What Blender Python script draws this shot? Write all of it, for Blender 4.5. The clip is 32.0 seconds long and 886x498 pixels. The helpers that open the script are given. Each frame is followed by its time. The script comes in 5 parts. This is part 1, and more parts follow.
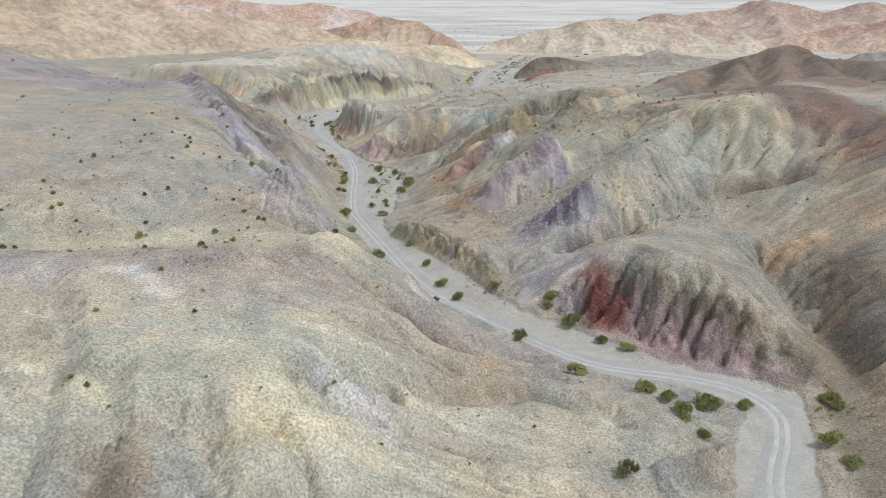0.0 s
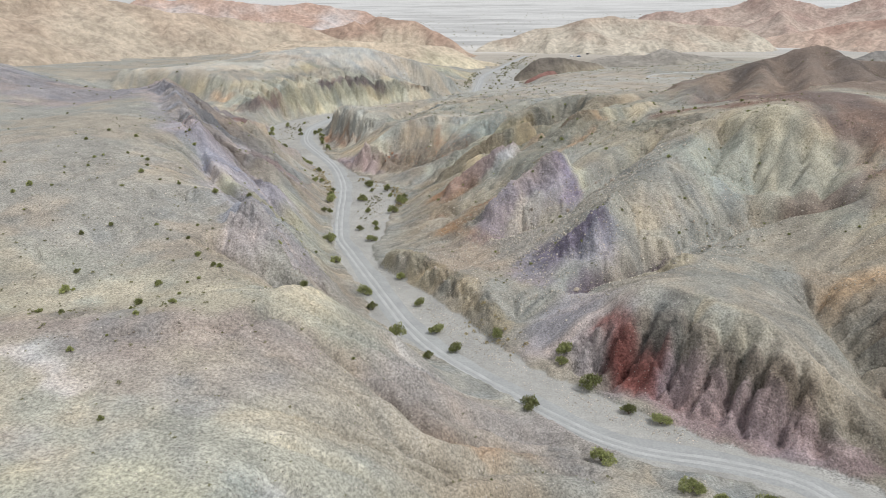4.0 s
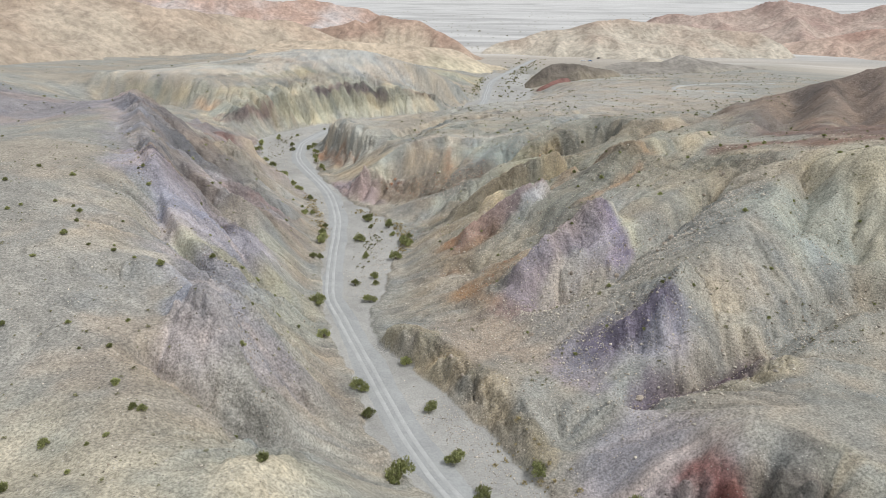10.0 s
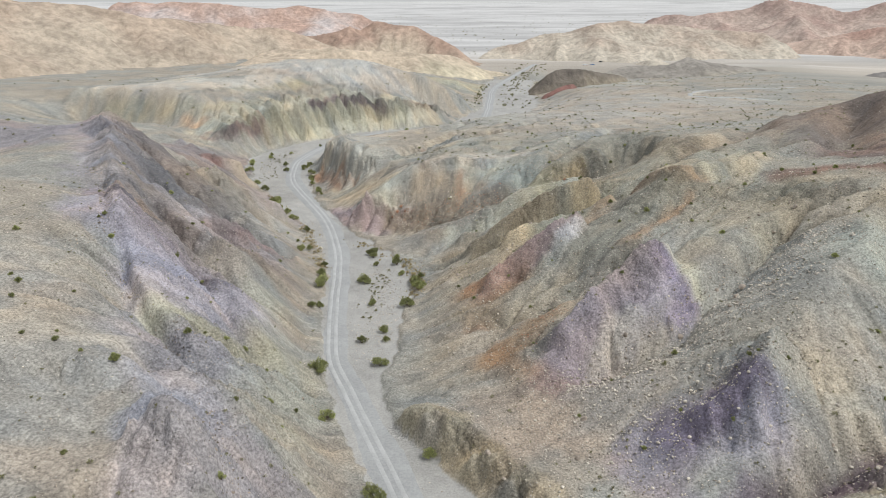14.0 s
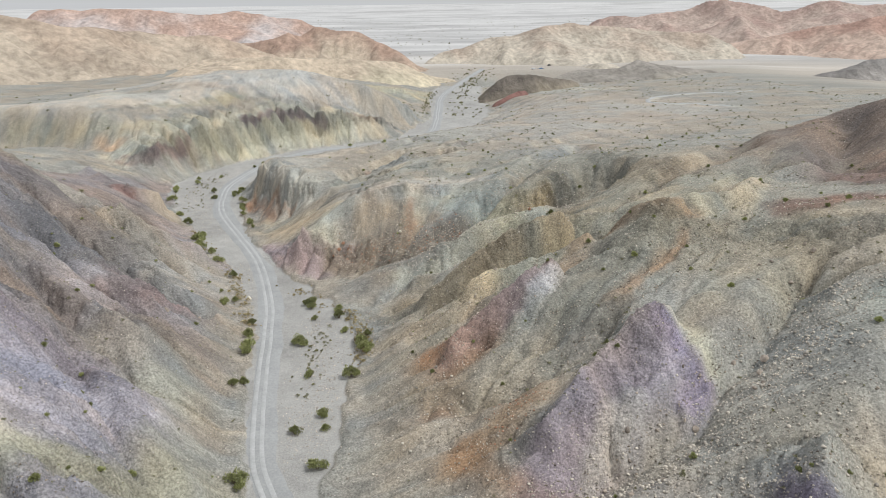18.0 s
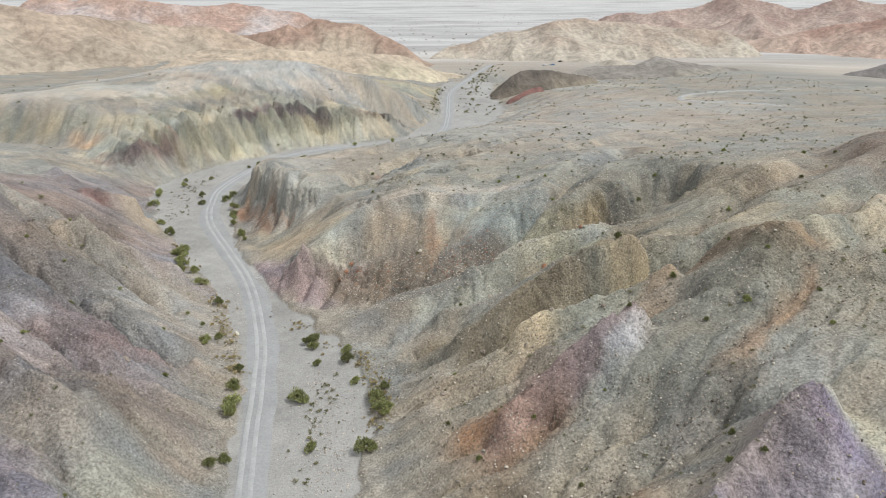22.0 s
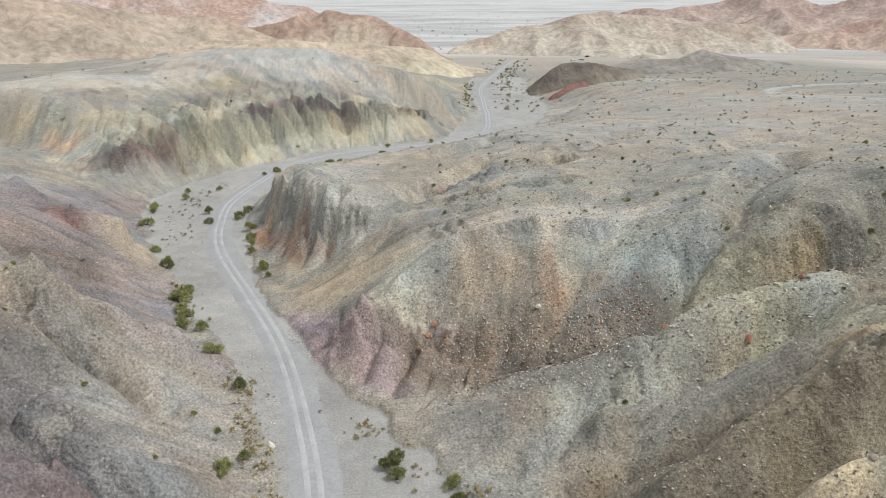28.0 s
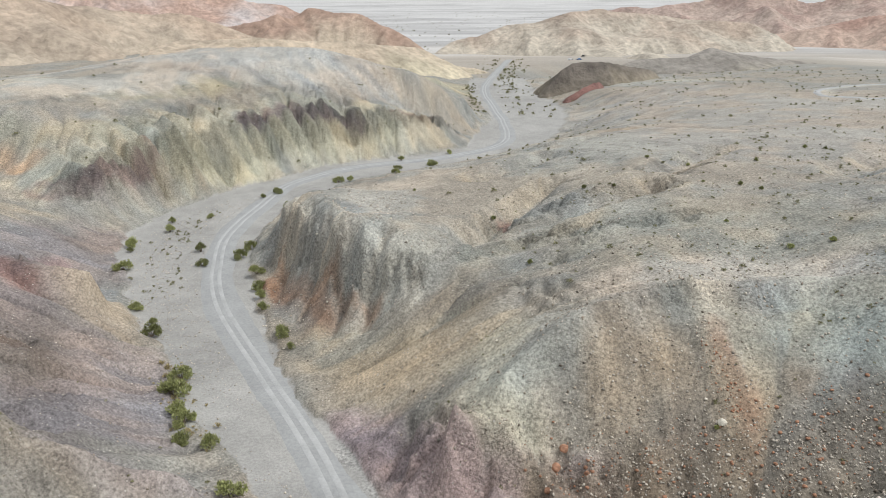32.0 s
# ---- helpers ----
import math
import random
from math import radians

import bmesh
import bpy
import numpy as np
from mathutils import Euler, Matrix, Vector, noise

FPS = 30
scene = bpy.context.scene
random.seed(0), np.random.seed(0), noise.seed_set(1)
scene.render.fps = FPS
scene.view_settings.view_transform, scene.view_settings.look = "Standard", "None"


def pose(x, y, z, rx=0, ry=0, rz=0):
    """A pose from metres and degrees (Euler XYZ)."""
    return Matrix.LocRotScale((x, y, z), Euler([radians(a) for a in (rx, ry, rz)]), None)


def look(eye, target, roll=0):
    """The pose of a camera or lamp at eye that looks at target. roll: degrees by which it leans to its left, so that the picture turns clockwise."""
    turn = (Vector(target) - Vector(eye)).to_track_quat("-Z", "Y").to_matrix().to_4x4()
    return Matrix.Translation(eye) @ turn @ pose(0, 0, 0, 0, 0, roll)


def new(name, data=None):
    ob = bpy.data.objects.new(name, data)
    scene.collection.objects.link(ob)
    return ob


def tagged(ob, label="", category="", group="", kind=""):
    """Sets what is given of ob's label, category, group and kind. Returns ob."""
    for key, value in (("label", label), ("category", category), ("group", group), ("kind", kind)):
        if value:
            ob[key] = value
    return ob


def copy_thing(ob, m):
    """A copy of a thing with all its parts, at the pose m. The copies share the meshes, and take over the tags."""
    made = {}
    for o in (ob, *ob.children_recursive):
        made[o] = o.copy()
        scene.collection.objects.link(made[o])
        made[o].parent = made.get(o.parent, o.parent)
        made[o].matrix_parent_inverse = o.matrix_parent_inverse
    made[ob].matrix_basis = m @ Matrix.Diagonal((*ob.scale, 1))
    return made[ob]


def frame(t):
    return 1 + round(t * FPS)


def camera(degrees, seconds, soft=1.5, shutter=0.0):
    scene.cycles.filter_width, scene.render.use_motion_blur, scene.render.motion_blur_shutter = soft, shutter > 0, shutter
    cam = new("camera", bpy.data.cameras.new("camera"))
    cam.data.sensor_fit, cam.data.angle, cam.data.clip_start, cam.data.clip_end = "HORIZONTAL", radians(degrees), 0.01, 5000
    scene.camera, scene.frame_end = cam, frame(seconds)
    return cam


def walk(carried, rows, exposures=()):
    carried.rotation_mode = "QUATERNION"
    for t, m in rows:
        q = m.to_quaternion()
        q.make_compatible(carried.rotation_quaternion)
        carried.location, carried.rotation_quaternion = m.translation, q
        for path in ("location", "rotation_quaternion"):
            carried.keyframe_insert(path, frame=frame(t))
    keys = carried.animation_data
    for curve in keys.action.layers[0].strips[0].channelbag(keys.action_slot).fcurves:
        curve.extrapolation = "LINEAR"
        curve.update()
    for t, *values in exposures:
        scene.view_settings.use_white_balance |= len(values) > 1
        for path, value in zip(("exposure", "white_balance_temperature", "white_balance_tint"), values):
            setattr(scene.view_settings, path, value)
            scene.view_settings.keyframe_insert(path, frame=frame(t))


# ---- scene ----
cam = camera(64.8, 32.0, soft=0.75)
PATH = [
    (0, (-0.858, -38.732, 71.204), (-0.874, -36.851, 70.523), 0.2),
    (0.5, (-0.989, -36.483, 71.087), (-1.004, -34.602, 70.408), 0.2),
    (1, (-0.903, -33.516, 71.114), (-0.918, -31.635, 70.435), 0.1),
    (1.5, (-0.727, -29.957, 71.122), (-0.744, -28.076, 70.442), -0.0),
    (2, (-0.649, -26.007, 71.092), (-0.665, -24.126, 70.411), -0.1),
    (2.5, (-0.425, -21.977, 71.1), (-0.443, -20.097, 70.418), -0.2),
    (3, (-0.304, -18.032, 71.184), (-0.32, -16.153, 70.5), -0.2),
    (3.5, (-0.104, -14.208, 71.071), (-0.12, -12.328, 70.388), -0.2),
    (5.5, (0.636, 1.566, 71.675), (0.619, 3.445, 70.989), -0.1),
    (6, (0.536, 5.482, 71.584), (0.52, 7.361, 70.9), 0.0),
    (6.5, (0.228, 9.414, 71.991), (0.213, 11.291, 71.303), 0.2),
    (7, (-0.101, 13.385, 72.23), (-0.115, 15.263, 71.54), 0.3),
    (7.5, (-0.369, 17.088, 72.438), (-0.382, 18.965, 71.748), 0.4),
    (8, (-0.671, 20.637, 72.512), (-0.686, 22.515, 71.824), 0.4),
    (8.5, (-1.475, 24.314, 72.841), (-1.487, 26.191, 72.151), 0.7),
    (9, (-2.439, 27.954, 73.081), (-2.449, 29.831, 72.39), 0.8),
    (9.5, (-3.464, 31.762, 72.984), (-3.475, 33.639, 72.295), 0.8),
    (10, (-4.64, 35.216, 73.227), (-4.651, 37.093, 72.537), 0.8),
    (10.5, (-5.9, 39.137, 73.348), (-5.911, 41.014, 72.657), 0.7),
    (11, (-6.935, 42.778, 73.373), (-6.946, 44.655, 72.684), 0.6),
    (11.5, (-7.728, 46.525, 73.262), (-7.74, 48.404, 72.577), 0.3),
    (12, (-8.313, 50.28, 73.156), (-8.327, 52.16, 72.474), 0.1),
    (12.5, (-9.131, 54.159, 73.447), (-9.142, 56.039, 72.764), 0.1),
    (13, (-9.825, 58.025, 73.603), (-9.835, 59.905, 72.92), 0.1),
    (13.5, (-10.456, 61.9, 73.571), (-10.462, 63.78, 72.889), -0.0),
    (15.5, (-10.924, 77.621, 73.708), (-10.845, 79.502, 73.031), -0.4),
    (16, (-11.142, 81.717, 73.891), (-11.012, 83.595, 73.214), -0.4),
    (16.5, (-10.994, 85.804, 74.004), (-10.862, 87.682, 73.328), -0.6),
    (17, (-10.746, 90.05, 74.071), (-10.611, 91.928, 73.396), -0.7),
    (17.5, (-10.167, 94.351, 74.178), (-10.031, 96.229, 73.504), -0.7),
    (18, (-9.715, 98.777, 74.072), (-9.578, 100.655, 73.398), -0.7),
    (18.5, (-9.136, 103.384, 73.854), (-8.999, 105.261, 73.176), -0.7),
    (19, (-8.833, 108.208, 73.722), (-8.697, 110.083, 73.04), -0.7),
    (19.5, (-8.776, 112.862, 73.302), (-8.64, 114.737, 72.618), -0.6),
    (20, (-9.426, 117.37, 72.397), (-9.286, 119.245, 71.715), -0.4),
    (20.5, (-10.147, 122.039, 71.471), (-10.006, 123.913, 70.789), -0.4),
    (21, (-11.44, 126.468, 70.446), (-11.296, 128.343, 69.764), -0.4),
    (21.5, (-12.945, 131.18, 69.324), (-12.802, 133.055, 68.643), -0.2),
    (22, (-14.77, 135.589, 68.032), (-14.628, 137.464, 67.352), -0.1),
    (22.5, (-16.883, 140.132, 66.919), (-16.74, 142.007, 66.238), -0.0),
    (23, (-19.136, 144.501, 65.941), (-18.993, 146.376, 65.261), 0.1),
    (23.5, (-21.448, 149.038, 64.913), (-21.304, 150.913, 64.231), 0.2),
    (24, (-23.531, 153.868, 64.334), (-23.39, 155.743, 63.653), 0.1),
    (24.5, (-25.324, 158.932, 64.077), (-25.184, 160.808, 63.397), 0.1),
    (25, (-26.734, 163.807, 63.49), (-26.595, 165.683, 62.812), -0.0),
    (25.5, (-27.893, 168.692, 62.457), (-27.752, 170.569, 61.779), -0.1),
    (27.5, (-31.509, 189.317, 58.028), (-31.363, 191.193, 57.35), 0.1),
    (28, (-32.623, 194.653, 57.054), (-32.478, 196.529, 56.375), 0.0),
    (28.5, (-34.101, 200.023, 56.1), (-33.956, 201.899, 55.421), 0.1),
    (29, (-35.848, 205.318, 55.187), (-35.703, 207.194, 54.508), 0.1),
    (29.5, (-38.011, 210.64, 54.373), (-37.863, 212.516, 53.694), 0.2),
    (30, (-40.108, 215.883, 53.673), (-39.958, 217.758, 52.994), 0.1),
    (30.5, (-42.41, 221.393, 53.292), (-42.259, 223.268, 52.615), 0.2),
    (31, (-44.36, 226.72, 52.989), (-44.211, 228.596, 52.311), 0.1),
    (31.5, (-46.122, 232.046, 52.915), (-45.967, 233.922, 52.239), 0.0),
    (32, (-47.676, 237.422, 53.287), (-47.461, 239.291, 52.61), -0.1),
]
walk(cam, [(t, look(eye, target, roll)) for t, eye, target, roll in PATH])

# ---- sky and light: a bright, thinly overcast desert noon ----
world = bpy.data.worlds.new("desert_sky")
scene.world = world
world.use_nodes = True
wn, wl = world.node_tree.nodes, world.node_tree.links
sky = wn.new("ShaderNodeTexSky")
sky.sky_type = "NISHITA"
sky.sun_disc = False
sky.sun_elevation, sky.sun_rotation = radians(56), radians(111)
sky.air_density, sky.dust_density, sky.ozone_density = 1.0, 3.0, 1.0
veil = wn.new("ShaderNodeMix")
veil.data_type = "RGBA"
veil.inputs["Factor"].default_value = 0.75
veil.inputs["B"].default_value = (9.5, 9.7, 10.0, 1)
wl.new(sky.outputs["Color"], veil.inputs["A"])
wl.new(veil.outputs["Result"], wn["Background"].inputs["Color"])
wn["Background"].inputs["Strength"].default_value = 0.077
sun = new("sun", bpy.data.lights.new("sun", "SUN"))
sun.data.energy, sun.data.angle, sun.data.color = 2.25, radians(14), (1.0, 0.985, 0.955)
sun.matrix_world = look((0, 0, 300), (-62, 24, 200))


# ---- noise on arrays ----
def hash2(ix, iy, seed):
    h = (ix.astype(np.int64) * 374761393 + iy.astype(np.int64) * 668265263 + seed * 974634777) & 0xFFFFFFFF
    h = ((h ^ (h >> 13)) * 1274126177) & 0xFFFFFFFF
    return ((h ^ (h >> 16)) & 0xFFFF) / 65535.0


def value_noise(x, y, seed):
    """Smooth noise in -1..1 at unit scale."""
    ix, iy = np.floor(x), np.floor(y)
    fx, fy = x - ix, y - iy
    fx, fy = fx * fx * fx * (fx * (6 * fx - 15) + 10), fy * fy * fy * (fy * (6 * fy - 15) + 10)
    a, b = hash2(ix, iy, seed), hash2(ix + 1, iy, seed)
    c, d = hash2(ix, iy + 1, seed), hash2(ix + 1, iy + 1, seed)
    return 2 * ((a * (1 - fx) + b * fx) * (1 - fy) + (c * (1 - fx) + d * fx) * fy) - 1


def fbm(x, y, size, octaves, seed):
    total, amp = 0.0, 1.0
    for k in range(octaves):
        total = total + amp * value_noise(x / size + 17.3 * k, y / size - 9.1 * k, seed + k)
        size, amp = size * 0.5, amp * 0.5
    return total


def facets(x, y, size, seed):
    """Distance to the nearest of scattered points: broken, angular lumps, 0..1."""
    x, y = x / size, y / size
    ix, iy = np.floor(x), np.floor(y)
    best = np.full(x.shape, 9.0)
    for dx in (-1, 0, 1):
        for dy in (-1, 0, 1):
            cx, cy = ix + dx, iy + dy
            best = np.minimum(best, (cx + hash2(cx, cy, seed) - x) ** 2 + (cy + hash2(cx, cy, seed + 1) - y) ** 2)
    return np.sqrt(best)


def smooth(a, b, v):
    s = np.clip((v - a) / (b - a), 0, 1)
    return s * s * (3 - 2 * s)


def along(points, step):
    """Points at even steps along a polyline."""
    p = np.array(points, float)
    length = np.r_[0, np.cumsum(np.linalg.norm(np.diff(p[:, :2], axis=0), axis=1))]
    s = np.linspace(0, length[-1], max(2, int(length[-1] / step) + 1))
    return np.stack([np.interp(s, length, p[:, k]) for k in range(p.shape[1])], 1)


def rounded(points, step):
    """A smooth curve (Catmull-Rom) through points, at even steps."""
    p = np.array(points, float)
    p = np.vstack([2 * p[0] - p[1], p, 2 * p[-1] - p[-2]])
    out = []
    for a, b, c, d in zip(p, p[1:], p[2:], p[3:]):
        for t in np.linspace(0, 1, 12, endpoint=False):
            out.append(0.5 * (2 * b + (c - a) * t + (2 * a - 5 * b + 4 * c - d) * t * t + (3 * b - a - 3 * c + d) * t ** 3))
    return along(out + [p[-2]], step)


def distance(x, y, points):
    """Distance of each place to a polyline, and the share of the way along it."""
    best, where = np.full(x.shape, 1e9), np.zeros(x.shape)
    p = np.array(points, float)[:, :2]
    if len(p) == 1:
        return np.hypot(x - p[0, 0], y - p[0, 1]), where
    for k, (a, b) in enumerate(zip(p, p[1:])):
        d = b - a
        t = np.clip(((x - a[0]) * d[0] + (y - a[1]) * d[1]) / (d @ d + 1e-9), 0, 1)
        r = np.hypot(x - a[0] - t * d[0], y - a[1] - t * d[1])
        near = r < best
        best, where = np.where(near, r, best), np.where(near, (k + t) / (len(p) - 1), where)
    return best, where


# ---- the wash and its road ----
def bed(y):
    return np.interp(y, (-40, 20, 75, 137, 217, 282, 355, 490, 580, 700, 980), (2.2, 1.2, 0, -2.3, -3.9, -4.4, -5.5, -5.6, -5.0, -6.0, -8.5))


WEST_EDGE = rounded([(32, -40), (37, 20), (42, 45), (45, 57), (52.5, 68), (49, 78), (24, 90), (0, 121), (-12, 133), (-19, 148), (-24, 164),
                     (-32, 186), (-39, 215), (-43, 238), (-46, 260), (-51, 283), (-57, 300), (-65, 316), (-75, 331), (-83, 350), (-95, 372),
                     (-106, 402), (-109, 424), (-104, 444), (-92, 462), (-76, 480), (-58, 498), (-40, 505), (-8, 520), (6, 558), (20, 606), (27, 727), (62, 915)], 4)
EAST_EDGE = rounded([(46, -40), (50, 20), (54, 45), (59, 57), (64, 70), (65, 79.5), (46, 90), (20, 113), (9, 131), (2, 146), (-7, 162), (-17, 173),
                     (-22, 184), (-23, 200), (-22, 216), (-20, 236), (-20, 256), (-23.5, 270), (-35, 286), (-41, 298), (-50, 314), (-57, 331),
                     (-66, 354), (-72, 380), (-77, 408), (-71, 440), (-60, 459), (-46, 477), (-24, 488), (-6, 498), (24, 522), (50, 570), (66, 628), (71.5, 723), (112, 979)], 4)
ROAD = rounded([(40, -40), (44, 20), (48, 46), (56.5, 63), (58.5, 71), (55, 79), (44, 84.5), (29, 89.5), (16, 102), (0, 121), (-10, 139), (-21, 167),
                (-30.5, 192), (-36, 208), (-40, 238), (-44.3, 275), (-53.5, 312), (-66, 343), (-78, 372), (-83, 396), (-84, 420), (-78, 450),
                (-71, 472), (-50, 493), (-15, 506), (12, 530), (22, 580), (27, 634), (42, 747), (104, 964)], 2)

# ---- the lie of the land: crests, brows, slopes and gully floors ----
samples = []


def lie(*points, step=4.5):
    """One line of the land: heights along a crest, a brow, a slope's foot or a gully."""
    samples.extend(along(points, step).tolist() if len(points) > 1 else [points[0]])


for edge in (WEST_EDGE, EAST_EDGE):
    samples.extend((x, y, bed(y) + 0.1) for x, y in edge[::2])
samples.extend((x, y, bed(y)) for x, y in ROAD[::5])

# western side, from the south
lie((-130, 15, 25), (-90, 55, 27), (-52, 48, 26), (-40, 80, 27))
lie((-100, 78, 27.5), (-62, 80, 27), (-40, 80, 27), (-28, 88, 25.4), (-24.6, 99, 23.6), (-21, 106, 18), (-19.6, 124, 5.5))
lie((-60, 5, 21), (-25, 15, 21), (-17.7, 47, 22), (-15, 66, 20), (-9.7, 99, 15))
lie((-3, 15, 13), (-7, 44, 14.5), (0, 60, 11), (8, 84, 6))
lie((20, 20, 5), (22, 45, 5), (28, 66, 4))
lie((35, 50, 3.2), (40, 66, 3), (38, 78, 2.2))
lie((-110, 95, 25), (-80, 92, 24), (-51.5, 95, 23.4))
lie((-87.6, 110.5, 27), (-66, 118, 25), (-48, 115, 23.8), (-42, 109, 23.2), (-32, 112, 18))
lie((-52, 134, 24.5), (-43, 134.5, 23.6), (-40, 136.5, 23), (-36, 136, 16.5), (-26.4, 134.5, 6.7), step=3)
lie((-60, 146, 26.5), (-47, 146, 23.5), (-39.5, 145.5, 19.5), (-31, 146, 9))
lie((-76, 140, 29), (-55, 150, 27), (-46, 156, 19))
lie((-140, 150, 33), (-100, 155, 32), (-75, 155, 30.7), (-73, 190, 27.2), (-76, 201, 30.5), (-85, 225, 28.5), (-100, 265, 30.5), (-124, 305, 35))
lie((-58, 175, 20), (-54, 195, 14), (-46.5, 193, 7.5))
lie((-66, 204, 20), (-55.5, 203, 14), (-48, 210, 4))
lie((-72, 228, 18), (-58, 231, 11.3), (-49, 236, 1.5))
lie((-88, 258, 22), (-68, 262, 9), (-54, 268, -1))
lie((-85, 290, 15), (-75, 300, 5), (-64, 302, -0.9))
lie((-140, 210, 33), (-150, 250, 32), (-150, 292, 32), (-124, 305, 35), (-130, 325, 24.6), (-110, 327, 13), (-95, 330, 6))
lie((-200, 300, 40), (-230, 330, 46), (-260, 300, 48))
lie((-144, 404, 10), (-114, 354, 12), (-98, 362, 2))
lie((-170, 330, 30), (-165, 370, 20), (-130, 385, 8), (-116, 400, 0))
lie((-200, 420, 14), (-160, 440, 10), (-130, 418, 3))

# the banded cliffs and the mesa beyond the bend
lie((-215, 462, 9), (-178, 450, 8.5), (-150, 440, 8.5), (-122, 430, 8), (-116, 450, 11), (-95, 482, 12), (-77.6, 500, 11.5), (-58, 514, 11), (-36, 523, 8), (-14, 534, 4))
lie((-225, 480, 23), (-180, 466, 21.5), (-150, 458, 20), (-128, 462, 18), (-104, 495, 18.5), (-76, 518, 19), (-44, 536, 14), (-16, 552, 6))
lie((-206, 500, 21), (-174, 547, 25), (-121, 573, 32), (-69, 562, 32), (-24, 556, 19), (2, 575, 6))
lie((-230, 620, 14), (-150, 640, 16), (-60, 660, 14), (0, 690, 4))

# eastern side: the red bluff and its gully
lie((20.5, 121, -0.5), (29.5, 124, 5.5), (40, 124, 12), (47.6, 118, 13.9), (57.4, 107.4, 13), (63.5, 101, 10.5), (69, 93, 6), step=3)
lie((29, 119, 4), (35.5, 117.5, 7.5), (44, 111, 9.6), (53, 101, 9), (60, 93.5, 6.6), (66, 87, 3), step=2)
lie((26, 114.5, 0.3), (35, 106.5, 0.8), (45, 97, 0.8), (54, 89.5, 1), (60, 85.5, 0.8), step=2)
lie((41, 124, 12.4), (41, 131, 11.4), (57, 143, 11.8), (66, 130, 12.6), (72, 112, 10), (69, 95, 4.6), (67, 84, 0.8))
lie((74, 72, 1), (80, 92, 3), (82, 112, 6), (78, 132, 9))
lie((88, 80, 6), (95, 100, 12), (92, 118, 11), (88, 136, 11))
lie((60, 40, 1.5), (75, 45, 3), (95, 60, 8), (120, 70, 18))
lie((11, 136, -1.6), (28.5, 142.5, 4.6), (42, 147, 7.2), (57, 151, 9.6), (83, 171, 16), (110, 160, 22.5))
lie((-4.9, 161.6, 1.8), (7.7, 166, 2.9), (24, 156, 5))
lie((-19, 177, 1.2), (-12, 174, 1.8), (-3.5, 163.5, 1.7), (5, 148.5, 1.5), (11.5, 135, 1), step=2)
lie((24, 157, 6), (38.7, 160.7, 13.3), (41, 170, 16.5), (57.6, 183, 23.8), (76, 196, 29.5))
lie((-8, 178, 1.5), (12, 178, 5.5), (33, 180, 13), (54, 193, 22))
lie((0, 196, 4), (18.8, 192.5, 12.6), (27.5, 194.5, 16.2), (32, 202, 20), (38, 206, 19.5), (50, 207, 23.5), (65, 213, 27.5))
lie((-14, 205, -1), (-2, 210, 4.5), (18, 214, 12), (31.6, 217, 20), (42, 225, 23.5))
lie((-12, 222, 0.5), (2, 221, 7.5), (18.4, 228, 17.5), (24, 233, 18), (48, 240, 29))
lie((-14, 238, -1), (0, 240, 6), (16, 247, 12), (36, 252, 20))
lie((-12, 256, -1.5), (2, 254, 5.5), (13, 263, 13.6), (22.5, 262.5, 20.5), (44, 262, 24), (67.5, 275, 29))
lie((-26, 287, -2.8), (-17, 294, 0.4), (-3, 292.5, 4.6), (13, 291.5, 9.4), (26, 292, 14), (43, 294, 18.5), (56, 297, 22.5), step=3)
lie((-20, 281, -1), (-10, 286, 2), (-4, 287.5, 4.6), (6, 287.6, 8.4), (17, 287.4, 12.4), (33, 288, 17.5), step=3)
lie((-12, 270, -2.4), (2, 275, 1.8), (15, 282, 6.5), (26, 283, 11.5))
lie((48, 240, 29), (64, 225, 27.3), (76, 218.5, 32.5), (97, 222, 38))
lie((82.5, 205, 32), (98, 199, 38), (97, 222, 38), (90, 250, 33), (67.5, 275, 29), (53.5, 309, 27))
lie((112, 180, 27), (98, 199, 38), (125, 215, 41), (150, 250, 42))
lie((83, 171, 16), (85, 186, 23.5), (82.5, 205, 32))
lie((130, 130, 28), (140, 170, 36), (150, 250, 42))
lie((110, 325, 27), (150, 335, 31), (200, 345, 31), (280, 340, 32))
lie((150, 40, 30), (180, 120, 40), (220, 220, 46))
lie((80, 292, 31), (107, 288, 38), (142, 290, 47), (154, 288, 50), (172, 282, 43.5), (210, 275, 45))
lie((96, 262, 33), (118, 258, 36), (150, 262, 38), (180, 258, 38))
lie((110, 330, 26), (95, 360, 22), (110, 400, 20), (160, 420, 20))

# the spur with the pale cone, and the dome inside the bend
lie((-27, 303, 3.4), (-8, 299, 6), (14, 297, 11.5))
lie((-42, 306, 1), (-36, 307.5, 6.2), (-31, 306, 5.6), (-22, 314, 13.4), (-13, 317, 15), (-5, 314.5, 14.8), (8.7, 316, 16), (24, 299, 17.8), (40, 300, 23))
lie((-52, 331, -3), (-44, 333, 1), (-36, 336, 6), (-31, 338.5, 9.8), (-26, 346, 11), (-22, 360, 10.6), (-20, 368, 9.8), (-12, 386, 11))
lie((-28.3, 321.7, 10.9), (-25, 331, 12), (-20, 326, 14.4), (-7.7, 347, 15.4), (-3, 371, 14.8), (17, 399, 16.8))
lie((-39, 348.5, 9), (-44.5, 353.5, 9), (-50, 361, 9.8), (-56, 371, 9.6), (-61.5, 383, 8.2), (-66, 396, 6), (-66, 410, 3.5), step=2)
lie((-43.5, 349, 5.2), (-48, 354, 4.4), (-53.5, 361.5, 4.2), (-59.5, 371, 3.4), (-65.5, 383.5, 2.0), (-69, 396, 0.4), step=2)
